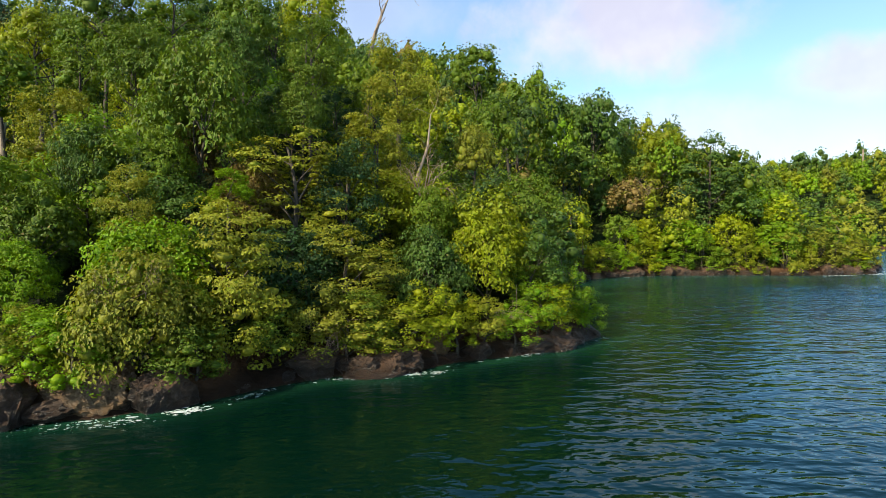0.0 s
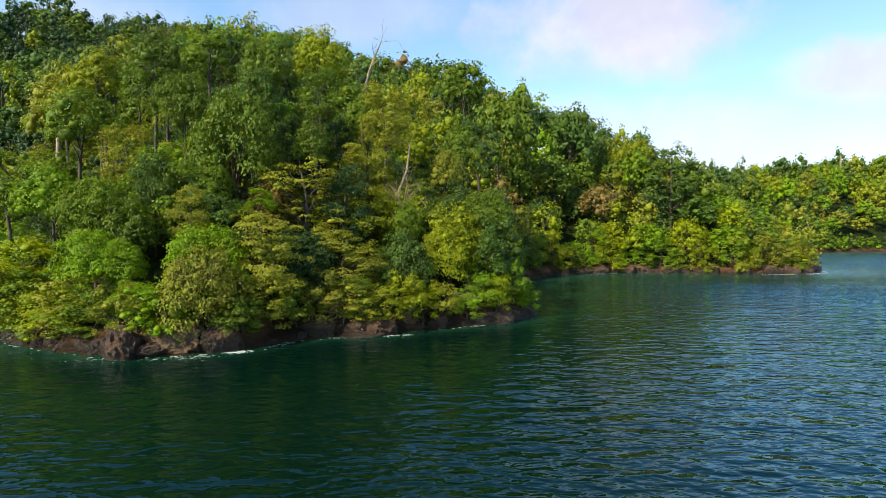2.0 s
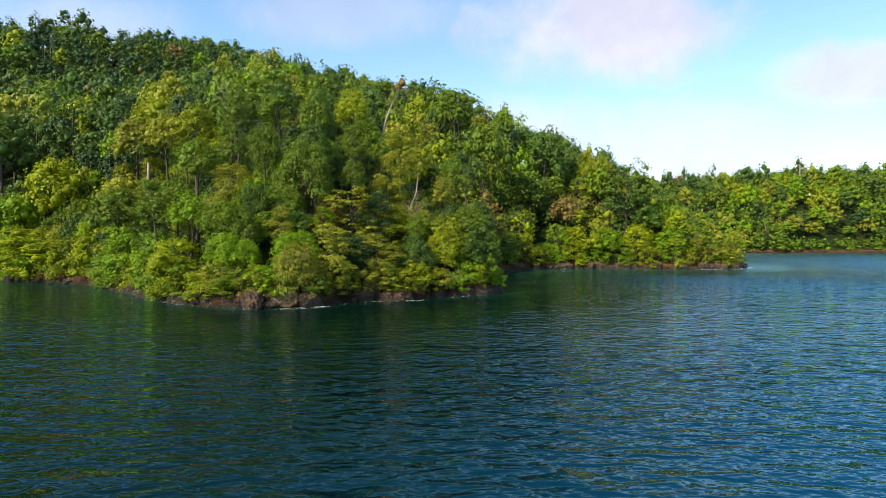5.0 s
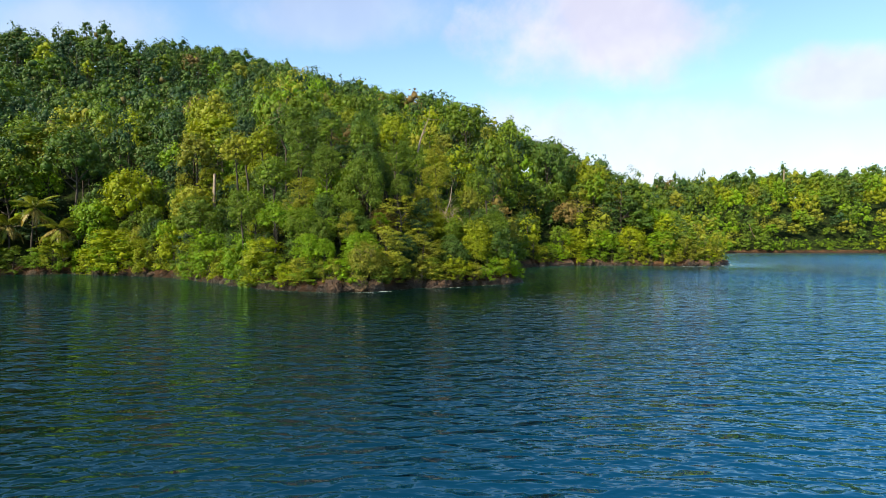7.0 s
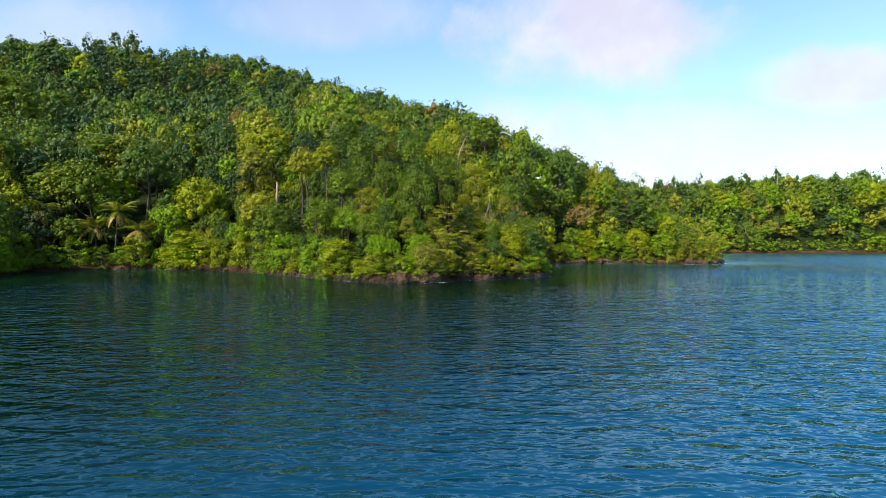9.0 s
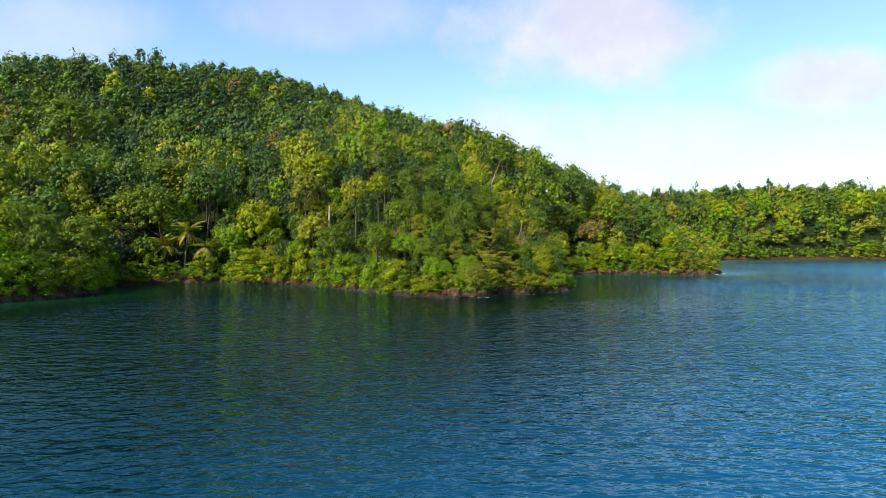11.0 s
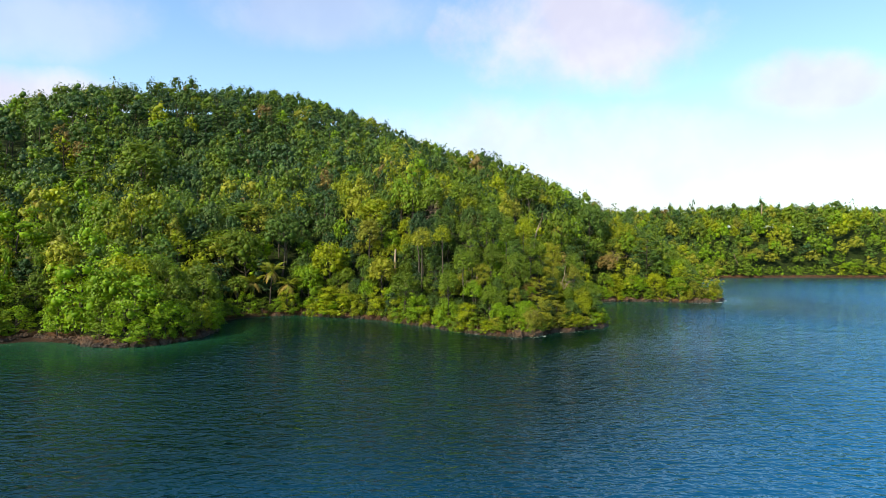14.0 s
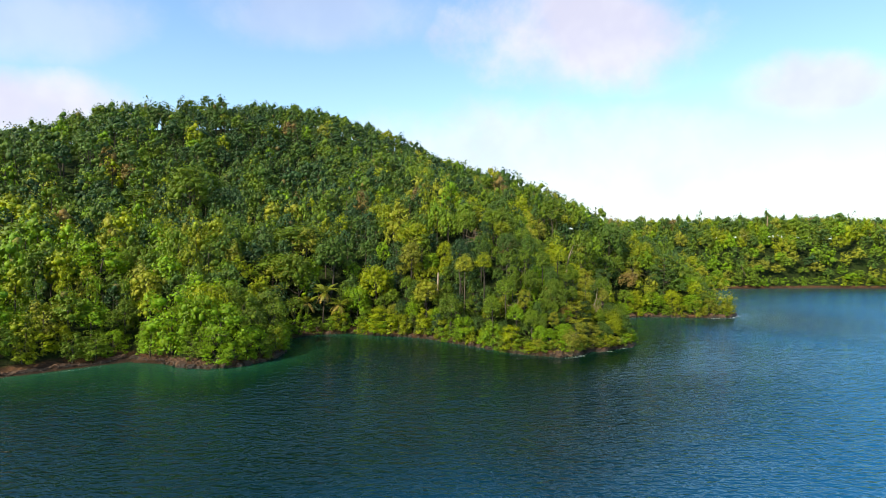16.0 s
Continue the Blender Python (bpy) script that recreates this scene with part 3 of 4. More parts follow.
# ---------------------------------------------------------------- trees that stand out: x, y, crown middle z, radius, half height, style, tint
POINT_TREES = [
    (-8.4, 26, 8.7, 2.9, 2.3, "layered", OLIVE), (-9.1, 20.9, 4.6, 2.9, 2.9, "layered", OLIVE), (-4.9, 23.9, 4.6, 2.5, 1.8, "layered", OLIVE),
    (-4.2, 22.5, 2.3, 1.8, 1.3, "dense", MID), (1.2, 27, 5.1, 2.3, 2.2, "round", YELLOW), (4.0, 31.5, 7.5, 2.6, 2.2, "round", MID),
    (5.7, 29.9, 1.7, 1.7, 1.6, "shrub", BRIGHT), (-12.7, 26.5, 12.4, 3.2, 3.8, "round", MID), (-21.2, 31, 15.6, 1.9, 2.7, "dense", MID),
    (-16.8, 24, 9.4, 1.5, 2.0, "round", DARK), (-13.3, 24.2, 9.5, 1.4, 1.3, "round", MID), (-13.8, 22.3, 7.3, 1.4, 1.5, "dense", OLIVE),
    (-8.1, 28, 12.4, 1.5, 1.6, "round", MID), (-3.5, 32.8, 15.1, 2.4, 2.5, "dense", OLIVE), (-4.6, 30.5, 10.5, 2.3, 2.2, "dense", OLIVE),
    (1.1, 34, 11.3, 1.7, 1.8, "round", OLIVE), (-1.6, 28.5, 7.0, 1.4, 1.6, "round", MID), (3.4, 28.6, 4.0, 1.8, 1.8, "dense", MID)]
WEST_POINT_TREES = [
    (-15.6, 18.4, 4.7, 1.3, 1.2, "round", BRIGHT), (-14.9, 17.4, 2.8, 1.0, 0.9, "shrub", BRIGHT), (-12.8, 17.4, 1.9, 1.0, 0.9, "shrub", YELLOW),
    (-10.3, 18.9, 2.9, 1.7, 1.5, "shrub", MID), (-10.3, 23.5, 8.0, 1.2, 0.8, "shrub", BRIGHT), (-23.4, 27.2, 14.0, 2.8, 2.3, "round", MID),
    (-22.1, 22.2, 8.5, 2.3, 1.9, "round", BRIGHT), (-35.4, 31, 9.2, 3.4, 2.7, "round", MID), (-26.6, 24.8, 9.3, 2.1, 2.3, "dense", MID),
    (-32.3, 26.0, 3.9, 3.0, 2.9, "shrub", BRIGHT), (-23.1, 20.6, 3.4, 2.8, 2.5, "dense", YELLOW), (-17.6, 18.8, 4.8, 1.9, 1.8, "round", BRIGHT),
    (-17.7, 16.2, 1.9, 2.2, 1.3, "layered", BRIGHT), (-18.8, 21.4, 7.6, 2.2, 2.0, "round", MID), (-26.6, 26.0, 4.0, 3.0, 3.1, "round", BRIGHT),
    (-26.4, 28.8, 9.8, 2.7, 2.5, "round", MID), (-19.6, 26.0, 11.2, 2.0, 2.2, "dense", OLIVE)]
POINT_RIDGE_TREES = [
    (-21.6, 33.8, 20.0, 2.5, 2.4, "round", MID), (-17.6, 34.5, 20.0, 2.3, 2.2, "dense", MID), (-27.1, 36, 19.4, 2.6, 2.2, "round", YELLOW),
    (-9.1, 36, 21.0, 2.5, 2.5, "round", YELLOW), (-14.3, 130, 46.0, 5.6, 5.6, "round", MID), (-4.6, 138, 46.0, 5.0, 6.5, "round", DARK),
    (-13.4, 34.6, 19.8, 2.2, 2.3, "round", MID), (-12.4, 30.5, 16.0, 2.0, 2.2, "round", DARK), (-17.4, 29.5, 15.6, 2.1, 2.2, "round", MID),
    (-8.6, 32.0, 16.6, 2.0, 2.2, "dense", MID), (-31.5, 38.5, 18.6, 2.8, 2.6, "round", OLIVE), (-32, 45, 22.0, 3.2, 3.2, "round", DEEP),
    (-26.5, 46, 23.4, 2.8, 2.8, "dense", DARK), (-20, 45, 23.6, 3.0, 2.8, "round", DARK), (-14.5, 45, 23.2, 2.8, 3.0, "round", DARK),
    (-5.6, 36.6, 15.9, 2.2, 2.6, "round", MID), (2.5, 38, 13.2, 2.4, 2.6, "round", MID), (4.5, 44, 14.4, 2.6, 2.8, "dense", DARK)]
HEADLAND_TREES = [
    (5.0, 98, 35.4, 5.6, 5.0, "round", MID), (10.5, 79, 22.5, 5.8, 7.0, "round", MID), (25.5, 96, 25.0, 5.6, 6.8, "round", DARK),
    (36.1, 93, 20.5, 4.8, 4.6, "round", YELLOW), (39.4, 84, 16.3, 4.8, 4.4, "layered", DARK), (28.0, 81.5, 5.9, 3.0, 2.9, "round", YELLOW),
    (45.6, 77, 4.4, 4.2, 3.6, "round", BRIGHT), (33.6, 79.5, 5.5, 3.8, 3.0, "round", BRIGHT), (46.5, 84, 9.8, 4.0, 4.2, "round", BRIGHT),
    (39.9, 79, 5.6, 3.4, 3.8, "round", YELLOW), (21.6, 78, 3.2, 2.4, 2.2, "round", BRIGHT), (53.5, 84, 5.8, 3.0, 2.8, "round", YELLOW),
    (31, 90, 13.5, 4.0, 4.2, "dense", OLIVE), (24, 88, 11.5, 3.6, 3.8, "round", DARK),
    (52, 93, 12.5, 3.6, 3.6, "round", MID), (21.5, 101, 18.5, 4.6, 5.0, "round", DARK), (30, 100, 17.0, 4.6, 5.0, "round", MID), (16.5, 79, 9.0, 3.4, 3.6, "round", DARK)]
COVE_TREES = [
    (-78.0, 71, 24.5, 10.0, 5.0, "round", MID), (-80.9, 57, 17.0, 7.8, 4.2, "round", MID), (-66.5, 85, 27.2, 6.8, 5.2, "round", DARK),
    (-43.2, 65, 25.8, 6.0, 4.4, "round", YELLOW), (-44.3, 56, 20.8, 3.6, 3.2, "round", OLIVE), (-54.1, 53.5, 13.2, 5.2, 5.4, "round", YELLOW),
    (-50.8, 43.2, 3.9, 4.8, 3.4, "dense", YELLOW), (-41.2, 39.6, 4.4, 2.8, 3.4, "dense", YELLOW), (-40.6, 45.5, 11.3, 4.2, 3.4, "round", OLIVE),
    (-96.4, 72, 26.6, 5.9, 6.2, "round", DARK), (-121.0, 116, 45.2, 8.0, 4.6, "round", MID), (-134.3, 92, 35.3, 9.0, 5.0, "layered", MID),
    (-117.9, 96, 43.0, 8.2, 7.0, "round", MID), (-66.1, 58, 20.8, 5.6, 4.9, "round", DARK), (-74.6, 53.5, 16.0, 5.6, 5.6, "round", MID),
    (-63.5, 48.2, 2.9, 2.6, 1.8, "shrub", MID), (-78, 47.0, 2.4, 3.4, 1.8, "shrub", DARK), (-71, 47.6, 2.6, 2.8, 1.7, "shrub", MID),
    (-58, 50.5, 8.5, 3.8, 4.2, "round", BRIGHT)]
WEST_SHORE_TREES = [
    (-91, 15.5, 8.0, 6.4, 7.0, "dense", BRIGHT), (-80.5, 12.5, 6.6, 5.4, 5.6, "dense", BRIGHT), (-86, 14.5, 9.4, 5.0, 5.0, "round", BRIGHT),
    (-94.5, 14.6, 4.6, 3.2, 3.4, "dense", BRIGHT), (-76, 15, 4.4, 4.0, 3.4, "round", BRIGHT), (-84.5, 11.2, 4.2, 3.6, 3.2, "shrub", MID),
    (-86, 20, 11.5, 5.2, 4.6, "round", YELLOW), (-114.5, 17, 6.5, 3.6, 5.0, "shrub", YELLOW), (-120, 12, 5.5, 4.5, 5.0, "shrub", BRIGHT),
    (-112, 14.5, 3.8, 3.0, 3.2, "shrub", YELLOW), (-125, 8, 4.5, 4.0, 4.2, "shrub", YELLOW), (-105, 20, 5.5, 3.4, 3.6, "shrub", MID),
    (-125, 22, 10, 4.5, 8.0, "dense", BRIGHT), (-116, 24, 10, 2.6, 8.6, "dense", YELLOW), (-119.5, 19, 8.5, 2.2, 8.0, "dense", BRIGHT),
    (-110.5, 24, 8.5, 2.2, 8.0, "dense", BRIGHT), (-105, 27, 10, 3.0, 7.0, "dense", MID), (-132, 30, 16, 5, 8.0, "dense", MID),
    (-113.7, 34, 18.5, 6.6, 6.0, "dense", BRIGHT), (-76, 30, 9, 5.0, 5.0, "round", MID)]
HEROES = POINT_TREES + WEST_POINT_TREES + POINT_RIDGE_TREES + HEADLAND_TREES + COVE_TREES + WEST_SHORE_TREES
taken = [(-66.4, 48.6, 6.0), (-80.8, 49.5, 6.0), (-85.0, 50.5, 6.0), (-75.3, 48.6, 6.0), (-71.0, 49.2, 6.0), (-62.6, 48.8, 5.0)]   # room for the palms
for i, (x, y, zc, r, hh, style, tint) in enumerate(HEROES):
    while shore_distance(np.array([x]), np.array([y]))[0] < 0.7:
        y += 0.4                                # rooted on the bank, leaning out over the water
    z0 = float(ground(np.array([x]), np.array([y]))[0])
    z0 = min(z0, zc - 0.3 * hh)
    top = zc + hh
    detail = "near" if y < 33 and -20 < x < 15 else "middle" if y < 50 and -40 < x < 15 else "mid"
    plant(style, detail, x, y, z0 - 0.15, r, max(top - z0, 1.2), tint, i * 2.4, i % 2,
          "on the rocky bank" if y < 50 or r < 4 else "on the forested slope", "bank trees" if y < 50 else "hillside trees", hh)
    taken.append((x, y, r))

# ---------------------------------------------------------------- the rest of the forest
rng = np.random.default_rng(5)


def scatter(x0, x1, y0, y1, step):
    xs, ys = np.meshgrid(np.arange(x0, x1, step), np.arange(y0, y1, step * 0.87))
    xs = xs + (np.arange(xs.shape[0]) % 2)[:, None] * step * 0.5
    p = np.stack([xs, ys], -1).reshape(-1, 2)
    return p + rng.uniform(-0.36, 0.36, p.shape) * step


def in_sight(x, y, z):
    """Whether a tree top shows from the bay: three look-outs over the land."""
    ok = np.zeros(len(x), bool)
    for ex, ey, ez in ((-45, -97, 23), (-12, -55, 6), (0, -8, 6)):
        free = np.ones(len(x), bool)
        for k in np.linspace(0.1, 0.96, 44):
            free &= ez + (z - ez) * k > ground(ex + (x - ex) * k, ey + (y - ey) * k) + (3.0 if ey > -20 else 6.5)
        across = (x - ex) / np.maximum(y - ey, 0.1)
        ok |= free & (np.abs(across - 0.03) < 0.98)
    return ok


TINTS = (OLIVE, YELLOW, BRIGHT, MID, DARK, DEEP, BROWN)


def sun_shade_tint(x, y, q):
    """Paints sun and shade into tints: yellower on sunny spurs, darker up the hill."""
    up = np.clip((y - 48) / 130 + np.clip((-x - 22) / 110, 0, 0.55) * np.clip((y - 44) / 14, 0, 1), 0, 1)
    # far shore stays lighter; trees round (-19, 43) are painted darker
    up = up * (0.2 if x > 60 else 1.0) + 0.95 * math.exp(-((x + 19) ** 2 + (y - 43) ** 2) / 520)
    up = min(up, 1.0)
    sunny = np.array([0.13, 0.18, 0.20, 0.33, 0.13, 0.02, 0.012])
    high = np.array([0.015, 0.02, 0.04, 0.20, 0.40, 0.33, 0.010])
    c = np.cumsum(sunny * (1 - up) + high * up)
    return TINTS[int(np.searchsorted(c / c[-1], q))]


things, woods = [], []
for (x0, x1, y0, y1, step) in ((-62, 14, 14, 60, 3.5), (-140, 80, 0, 130, 5.4), (-420, 75, -20, 480, 8.0), (75, 460, -20, 480, 7.2)):
    p = scatter(x0, x1, y0, y1, step)
    x, y = p.T
    d = shore_distance(x, y)
    keep = d > (0.8 if step < 5 else 1.5)
    if step > 5:
        keep &= ~((x > -60) & (x < 13) & (y > 12) & (y < 58))
    if step > 7:
        keep &= ~((x > -138) & (x < 79) & (y > -2) & (y < 128))
    for hx, hy, hr in taken:
        keep &= np.hypot(x - hx, y - hy) > 0.45 * hr + 0.12 * step
    x, y, d = x[keep], y[keep], d[keep]
    g = ground(x, y, d)
    h = tree_height(d) * rng.uniform(0.80, 1.14, len(x))
    seen = in_sight(x, y, g + h)
    for i in np.nonzero(seen)[0]:
        big = rng.random() ** 1.5
        r = step * ((0.44 + 0.24 * big) if step > 6 else (0.50 + 0.34 * big))
        hi = h[i] * (0.70 if step < 5 else 0.97 + 0.30 * big)
        q = rng.random()
        style = "shrub" if d[i] < 3 and q < 0.6 else ("round", "round", "dense", "dense", "round", "dense", "round", "round", "dense", "round", "round", "round")[int(q * 11.999)]
        row = (style, float(x[i]), float(y[i]), float(g[i]) - 0.2, r, hi, sun_shade_tint(x[i], y[i], rng.random()), rng.uniform(0, 6.28), int(rng.integers(2)))
        (things if step < 5 or (step < 7 and (y[i] < 104)) else woods).append(row)

things.sort(key=lambda t_: math.hypot(t_[1] + 8, t_[2] + 20))
LIMIT = 190
woods += things[LIMIT:]
for style, x, y, z, r, h, tint, turn, var in things[:LIMIT]:
    close = math.hypot(x + 4, y - 18) < 11
    plant(style, "near" if close else "middle" if math.hypot(x + 4, y - 18) < 30 else "mid", x, y, z, r, h, tint, turn, var,
          "on the rocky bank" if y < 45 else "on the forested slope", "bank trees" if y < 45 else "hillside trees")

# tall crowns that break the skyline: x, y, top, radius
RIDGE_CROWNS = [(-196, 215, 97.4, 2.8), (-188, 214, 96.7, 2.7), (-165, 212, 100.0, 2.9), (-152, 210, 101.1, 2.9), (-144, 210, 100.4, 5.7), (-142, 235, 102.0, 2.6),
                (-132, 247, 105.7, 5.4), (-123, 258, 107.7, 4.0), (-115, 262, 107.0, 4.6), (-106, 268, 107.2, 6.1), (-64, 200, 81.9, 5.0), (-44, 156, 66.8, 3.8),
                (-27, 150, 60.3, 5.6), (-5, 140, 54.0, 3.6), (1, 136, 52.2, 3.2), (-229, 230, 94.9, 4.5), (-215, 225, 95.6, 2.7), (-198, 225, 99.7, 2.2)]
SHORE_CROWNS = [(17, 104, 37.4, 3.4), (40, 100, 27.5, 3.0), (50, 104, 24.8, 2.9), (120, 255, 41.9, 4.0), (129, 255, 41.7, 3.4), (153, 275, 46.8, 2.8), (177, 239, 45.0, 3.9),
                (216, 229, 44.5, 5.0), (225, 230, 44.0, 4.5), (149, 235, 41.5, 5.0), (158, 236, 41.9, 5.0), (190, 232, 41.0, 5.0), (203, 232, 41.4, 5.5)]
for i, (x, y, top, r) in enumerate(RIDGE_CROWNS + SHORE_CROWNS):
    g0 = float(ground(np.array([x]), np.array([y]))[0])
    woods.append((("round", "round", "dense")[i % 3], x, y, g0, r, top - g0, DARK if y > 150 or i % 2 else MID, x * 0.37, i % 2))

for (ax, ay), (cx, cy) in zip(SHORE[44:55], SHORE[45:56]):
    n_ = int(math.hypot(cx - ax, cy - ay) / 3.6)
    for k in range(n_):
        q = (k + rng.uniform(0.1, 0.9)) / n_
        nx, ny = -(cy - ay), cx - ax
        m_ = math.hypot(nx, ny)
        o_ = rng.uniform(0.6, 3.0)
        x, y = ax + (cx - ax) * q + nx / m_ * o_, ay + (cy - ay) * q + ny / m_ * o_
        woods.append((("shrub", "dense")[int(rng.integers(2))], x, y, 0.2 + 0.8 * rng.random(), rng.uniform(2.6, 3.8), rng.uniform(4.5, 7.5),
                      (BRIGHT, YELLOW, MID)[int(rng.integers(3))], rng.uniform(0, 6.28), int(rng.integers(2))))

# far woods: one joined thing that nobody could count
patterns = {}
for level, (count, length, width) in (("edge", (860, 0.64, 0.45)), ("far", (370, 0.88, 0.62))):
    for s_i, style in enumerate(STYLES):
        for var in range(2):
            r_ = np.random.default_rng(900 + 10 * s_i + var)
            cl = clumps_for(style, r_)
            patterns[level, style, var] = blades(r_, puffs(r_, cl, 4), count, length, width), cores(r_, cl[::3], 0.54 if level == "edge" else 0.64)
vs, fs, smooth_, tints, trunks, k0 = [], [], [], [], [], 0
for style, x, y, z, r, h, tint, turn, var in woods:
    (v1, t1), (v2, f2) = patterns["edge" if math.hypot(x, y) < 120 else "far", style, var]
    c, s = math.cos(turn), math.sin(turn)
    k = r / TREE_R
    v_ = np.concatenate([v1, v2])
    vs.append(np.stack([(v_[:, 0] * c - v_[:, 1] * s) * k + x, (v_[:, 0] * s + v_[:, 1] * c) * k + y, z + h - (10 - v_[:, 2]) * min(h / 10, (2.1 if x > 75 else 1.75 if style == "round" else 1.5) * k)], -1))
    fs.append(np.concatenate([t1, f2 + len(v1)]) + k0)
    k0 += len(v_)
    smooth_.append(np.r_[np.zeros(len(t1), bool), np.ones(len(f2), bool)])
    jit = 0.82 + 0.34 * rng.random()
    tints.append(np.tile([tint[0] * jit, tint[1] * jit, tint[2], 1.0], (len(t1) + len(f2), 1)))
    if style != "shrub" and (x < 25 or y < 60):
        trunks.append(tube([(x, y, z - 1), (x, y, z + h * 0.7)], [0.2, 0.1], 5))
me = mesh_of("far_woods", np.concatenate(vs), np.concatenate(fs), LEAF_FAR)
me.polygons.foreach_set("use_smooth", np.concatenate(smooth_))
ca = me.attributes.new("tint", "FLOAT_COLOR", "FACE")
ca.data.foreach_set("color", np.concatenate(tints).astype(np.float32).ravel())
far_woods = tagged(new("far_woods", me), "dense tropical forest covering the hill and the far shore", "forest", kind="stuff")
if trunks:
    part("trunks", mesh_of("trunks", *joined(trunks), BARK, True), far_woods)

# ---------------------------------------------------------------- bushes along the waterline
def along(i0, i1, step, inland):
    """Spots every step metres along the waterline, set back inland."""
    out = []
    for (ax, ay), (cx, cy) in zip(SHORE[i0:i1], SHORE[i0 + 1:i1 + 1]):
        n_ = max(1, int(round(math.hypot(cx - ax, cy - ay) / step)))
        for k in range(n_):
            q = (k + rng.uniform(0.2, 0.8)) / n_
            nx, ny = -(cy - ay), cx - ax
            m_ = math.hypot(nx, ny)
            s = inland * rng.uniform(0.6, 1.3)
            out.append((ax + (cx - ax) * q + nx / m_ * s, ay + (cy - ay) * q + ny / m_ * s))
    return out


def z_at(x, y):
    return float(ground(np.array([x]), np.array([y]))[0])


def bank_bushes(spots, detail, rmin, rmax, hmin, hmax, drop, tints):
    for x, y in spots:
        r, h = rng.uniform(rmin, rmax), rng.uniform(hmin, hmax)
        style = ("shrub", "shrub", "dense", "layered")[int(rng.integers(4))] if detail == "near" else ("shrub", "dense")[int(rng.integers(2))]
        plant(style, detail, x, y, max(z_at(x, y), 0.5) - drop * rng.random(), r, h, tints[int(rng.integers(len(tints)))], rng.uniform(0, 6.28), int(rng.integers(2)),
              "on the rocky bank", "bank trees")


bank_bushes(along(23, 32, 1.5, 0.55), "middle", 1.3, 1.9, 2.1, 3.4, 0.2, (OLIVE, YELLOW, BRIGHT, MID))
bank_bushes(along(15, 23, 2.3, 0.8), "mid", 1.9, 2.8, 3.6, 5.5, 1.2, (BRIGHT, YELLOW, MID, BRIGHT))
bank_bushes(along(32, 36, 3.5, 2.2), "mid", 2.0, 3.0, 4.0, 6.0, 0.4, (MID, DARK, MID))
bank_bushes(along(36, 44, 2.0, 1.3), "mid", 1.7, 2.9, 3.0, 5.8, 1.1, (BRIGHT, YELLOW, MID, OLIVE))
bank_bushes(along(9, 15, 2.8, 1.2), "mid", 2.2, 3.0, 4.0, 6.0, 1.0, (BRIGHT, MID, BRIGHT, YELLOW))
bank_bushes(along(3, 9, 3.4, 4.2), "mid", 2.2, 3.2, 4.0, 6.5, 0.4, (BRIGHT, MID, BRIGHT, YELLOW))

# ---------------------------------------------------------------- coconut palms at the head of the cove
def frond_mesh(seed, length=3.9):
    r_ = np.random.default_rng(seed)
    k = np.linspace(0, 1, 9)
    spine = np.stack([length * k * (1 - 0.12 * k), np.zeros(9), 1.15 * k - 1.9 * k ** 2.2], -1)
    pieces = [tube(spine, np.linspace(0.05, 0.012, 9), 4)]
    vs_, n_ = [], 0
    for side in (-1, 1):
        for q in np.linspace(0.14, 0.98, 34):
            p = np.array([np.interp(q, k, spine[:, i]) for i in range(3)])
            ln = 0.95 * math.sin(math.pi * min(0.95, 0.18 + 0.75 * q)) * r_.uniform(0.85, 1.1)
            tip = p + np.array([0.45 * ln, side * 0.75 * ln, -0.50 * ln * r_.uniform(0.7, 1.3)])
            mid_ = (p + tip) / 2 + np.array([0, 0, 0.10 * ln])
            wide = np.array([0.055, -side * 0.02, 0])
            vs_ += [p, mid_ - wide, tip, mid_ + wide]
            n_ += 1
    pieces.append((np.array(vs_), np.arange(4 * n_).reshape(-1, 4)))
    return mesh_of("frond", *joined(pieces), FROND)


FRONDS = [frond_mesh(s) for s in (1, 2, 3)]


def palm(x, y, zc, lean, seed):
    """A palm whose crown sits at height zc."""
    r_ = np.random.default_rng(seed)
    root = new("palm_tree")
    base = z_at(x, y)
    root.location = (x, y, base)
    h = zc - base
    k = np.linspace(0, 1, 8)
    stem = np.stack([lean[0] * (k ** 1.6 - 1), lean[1] * (k ** 1.6 - 1), h * k - 0.3 * (1 - k)], -1)
    part("trunk", mesh_of("trunk", *tube(stem, np.linspace(0.17, 0.11, 8), 8), BARK, True), root)
    for i in range(21):
        up = r_.uniform(0.15, 0.75) if i < 15 else r_.uniform(-0.9, -0.35)
        m = Matrix.Translation((0, 0, h)) @ Euler((0, -up, i * 2.4 + r_.uniform(-0.2, 0.2))).to_matrix().to_4x4() @ Matrix.Scale(r_.uniform(0.85, 1.1), 4)
        f_ = part("frond", FRONDS[i % 3], root, "" if i < 17 else "yellowed hanging frond", m)
        f_.color = (0.165, 0.185, 0.022, 1) if i < 16 else (0.26, 0.20, 0.055, 1)
    return tagged(root, "coconut palm with arching yellow-green fronds behind the cove", "palm tree", "cove palms")


for i, (x, y, zc, lean) in enumerate(((-66.4, 48.6, 10.4, (0.5, 0.3)), (-80.8, 49.5, 10.6, (-1.0, 0.2)), (-85.0, 50.5, 10.2, (1.2, 0.2)),
                                      (-75.3, 48.6, 6.8, (0.4, 0.5)), (-71.0, 49.2, 7.6, (-0.4, 0.3)), (-62.6, 48.8, 7.2, (0.6, 0.4)))):
    palm(x, y, zc, lean, 60 + i)


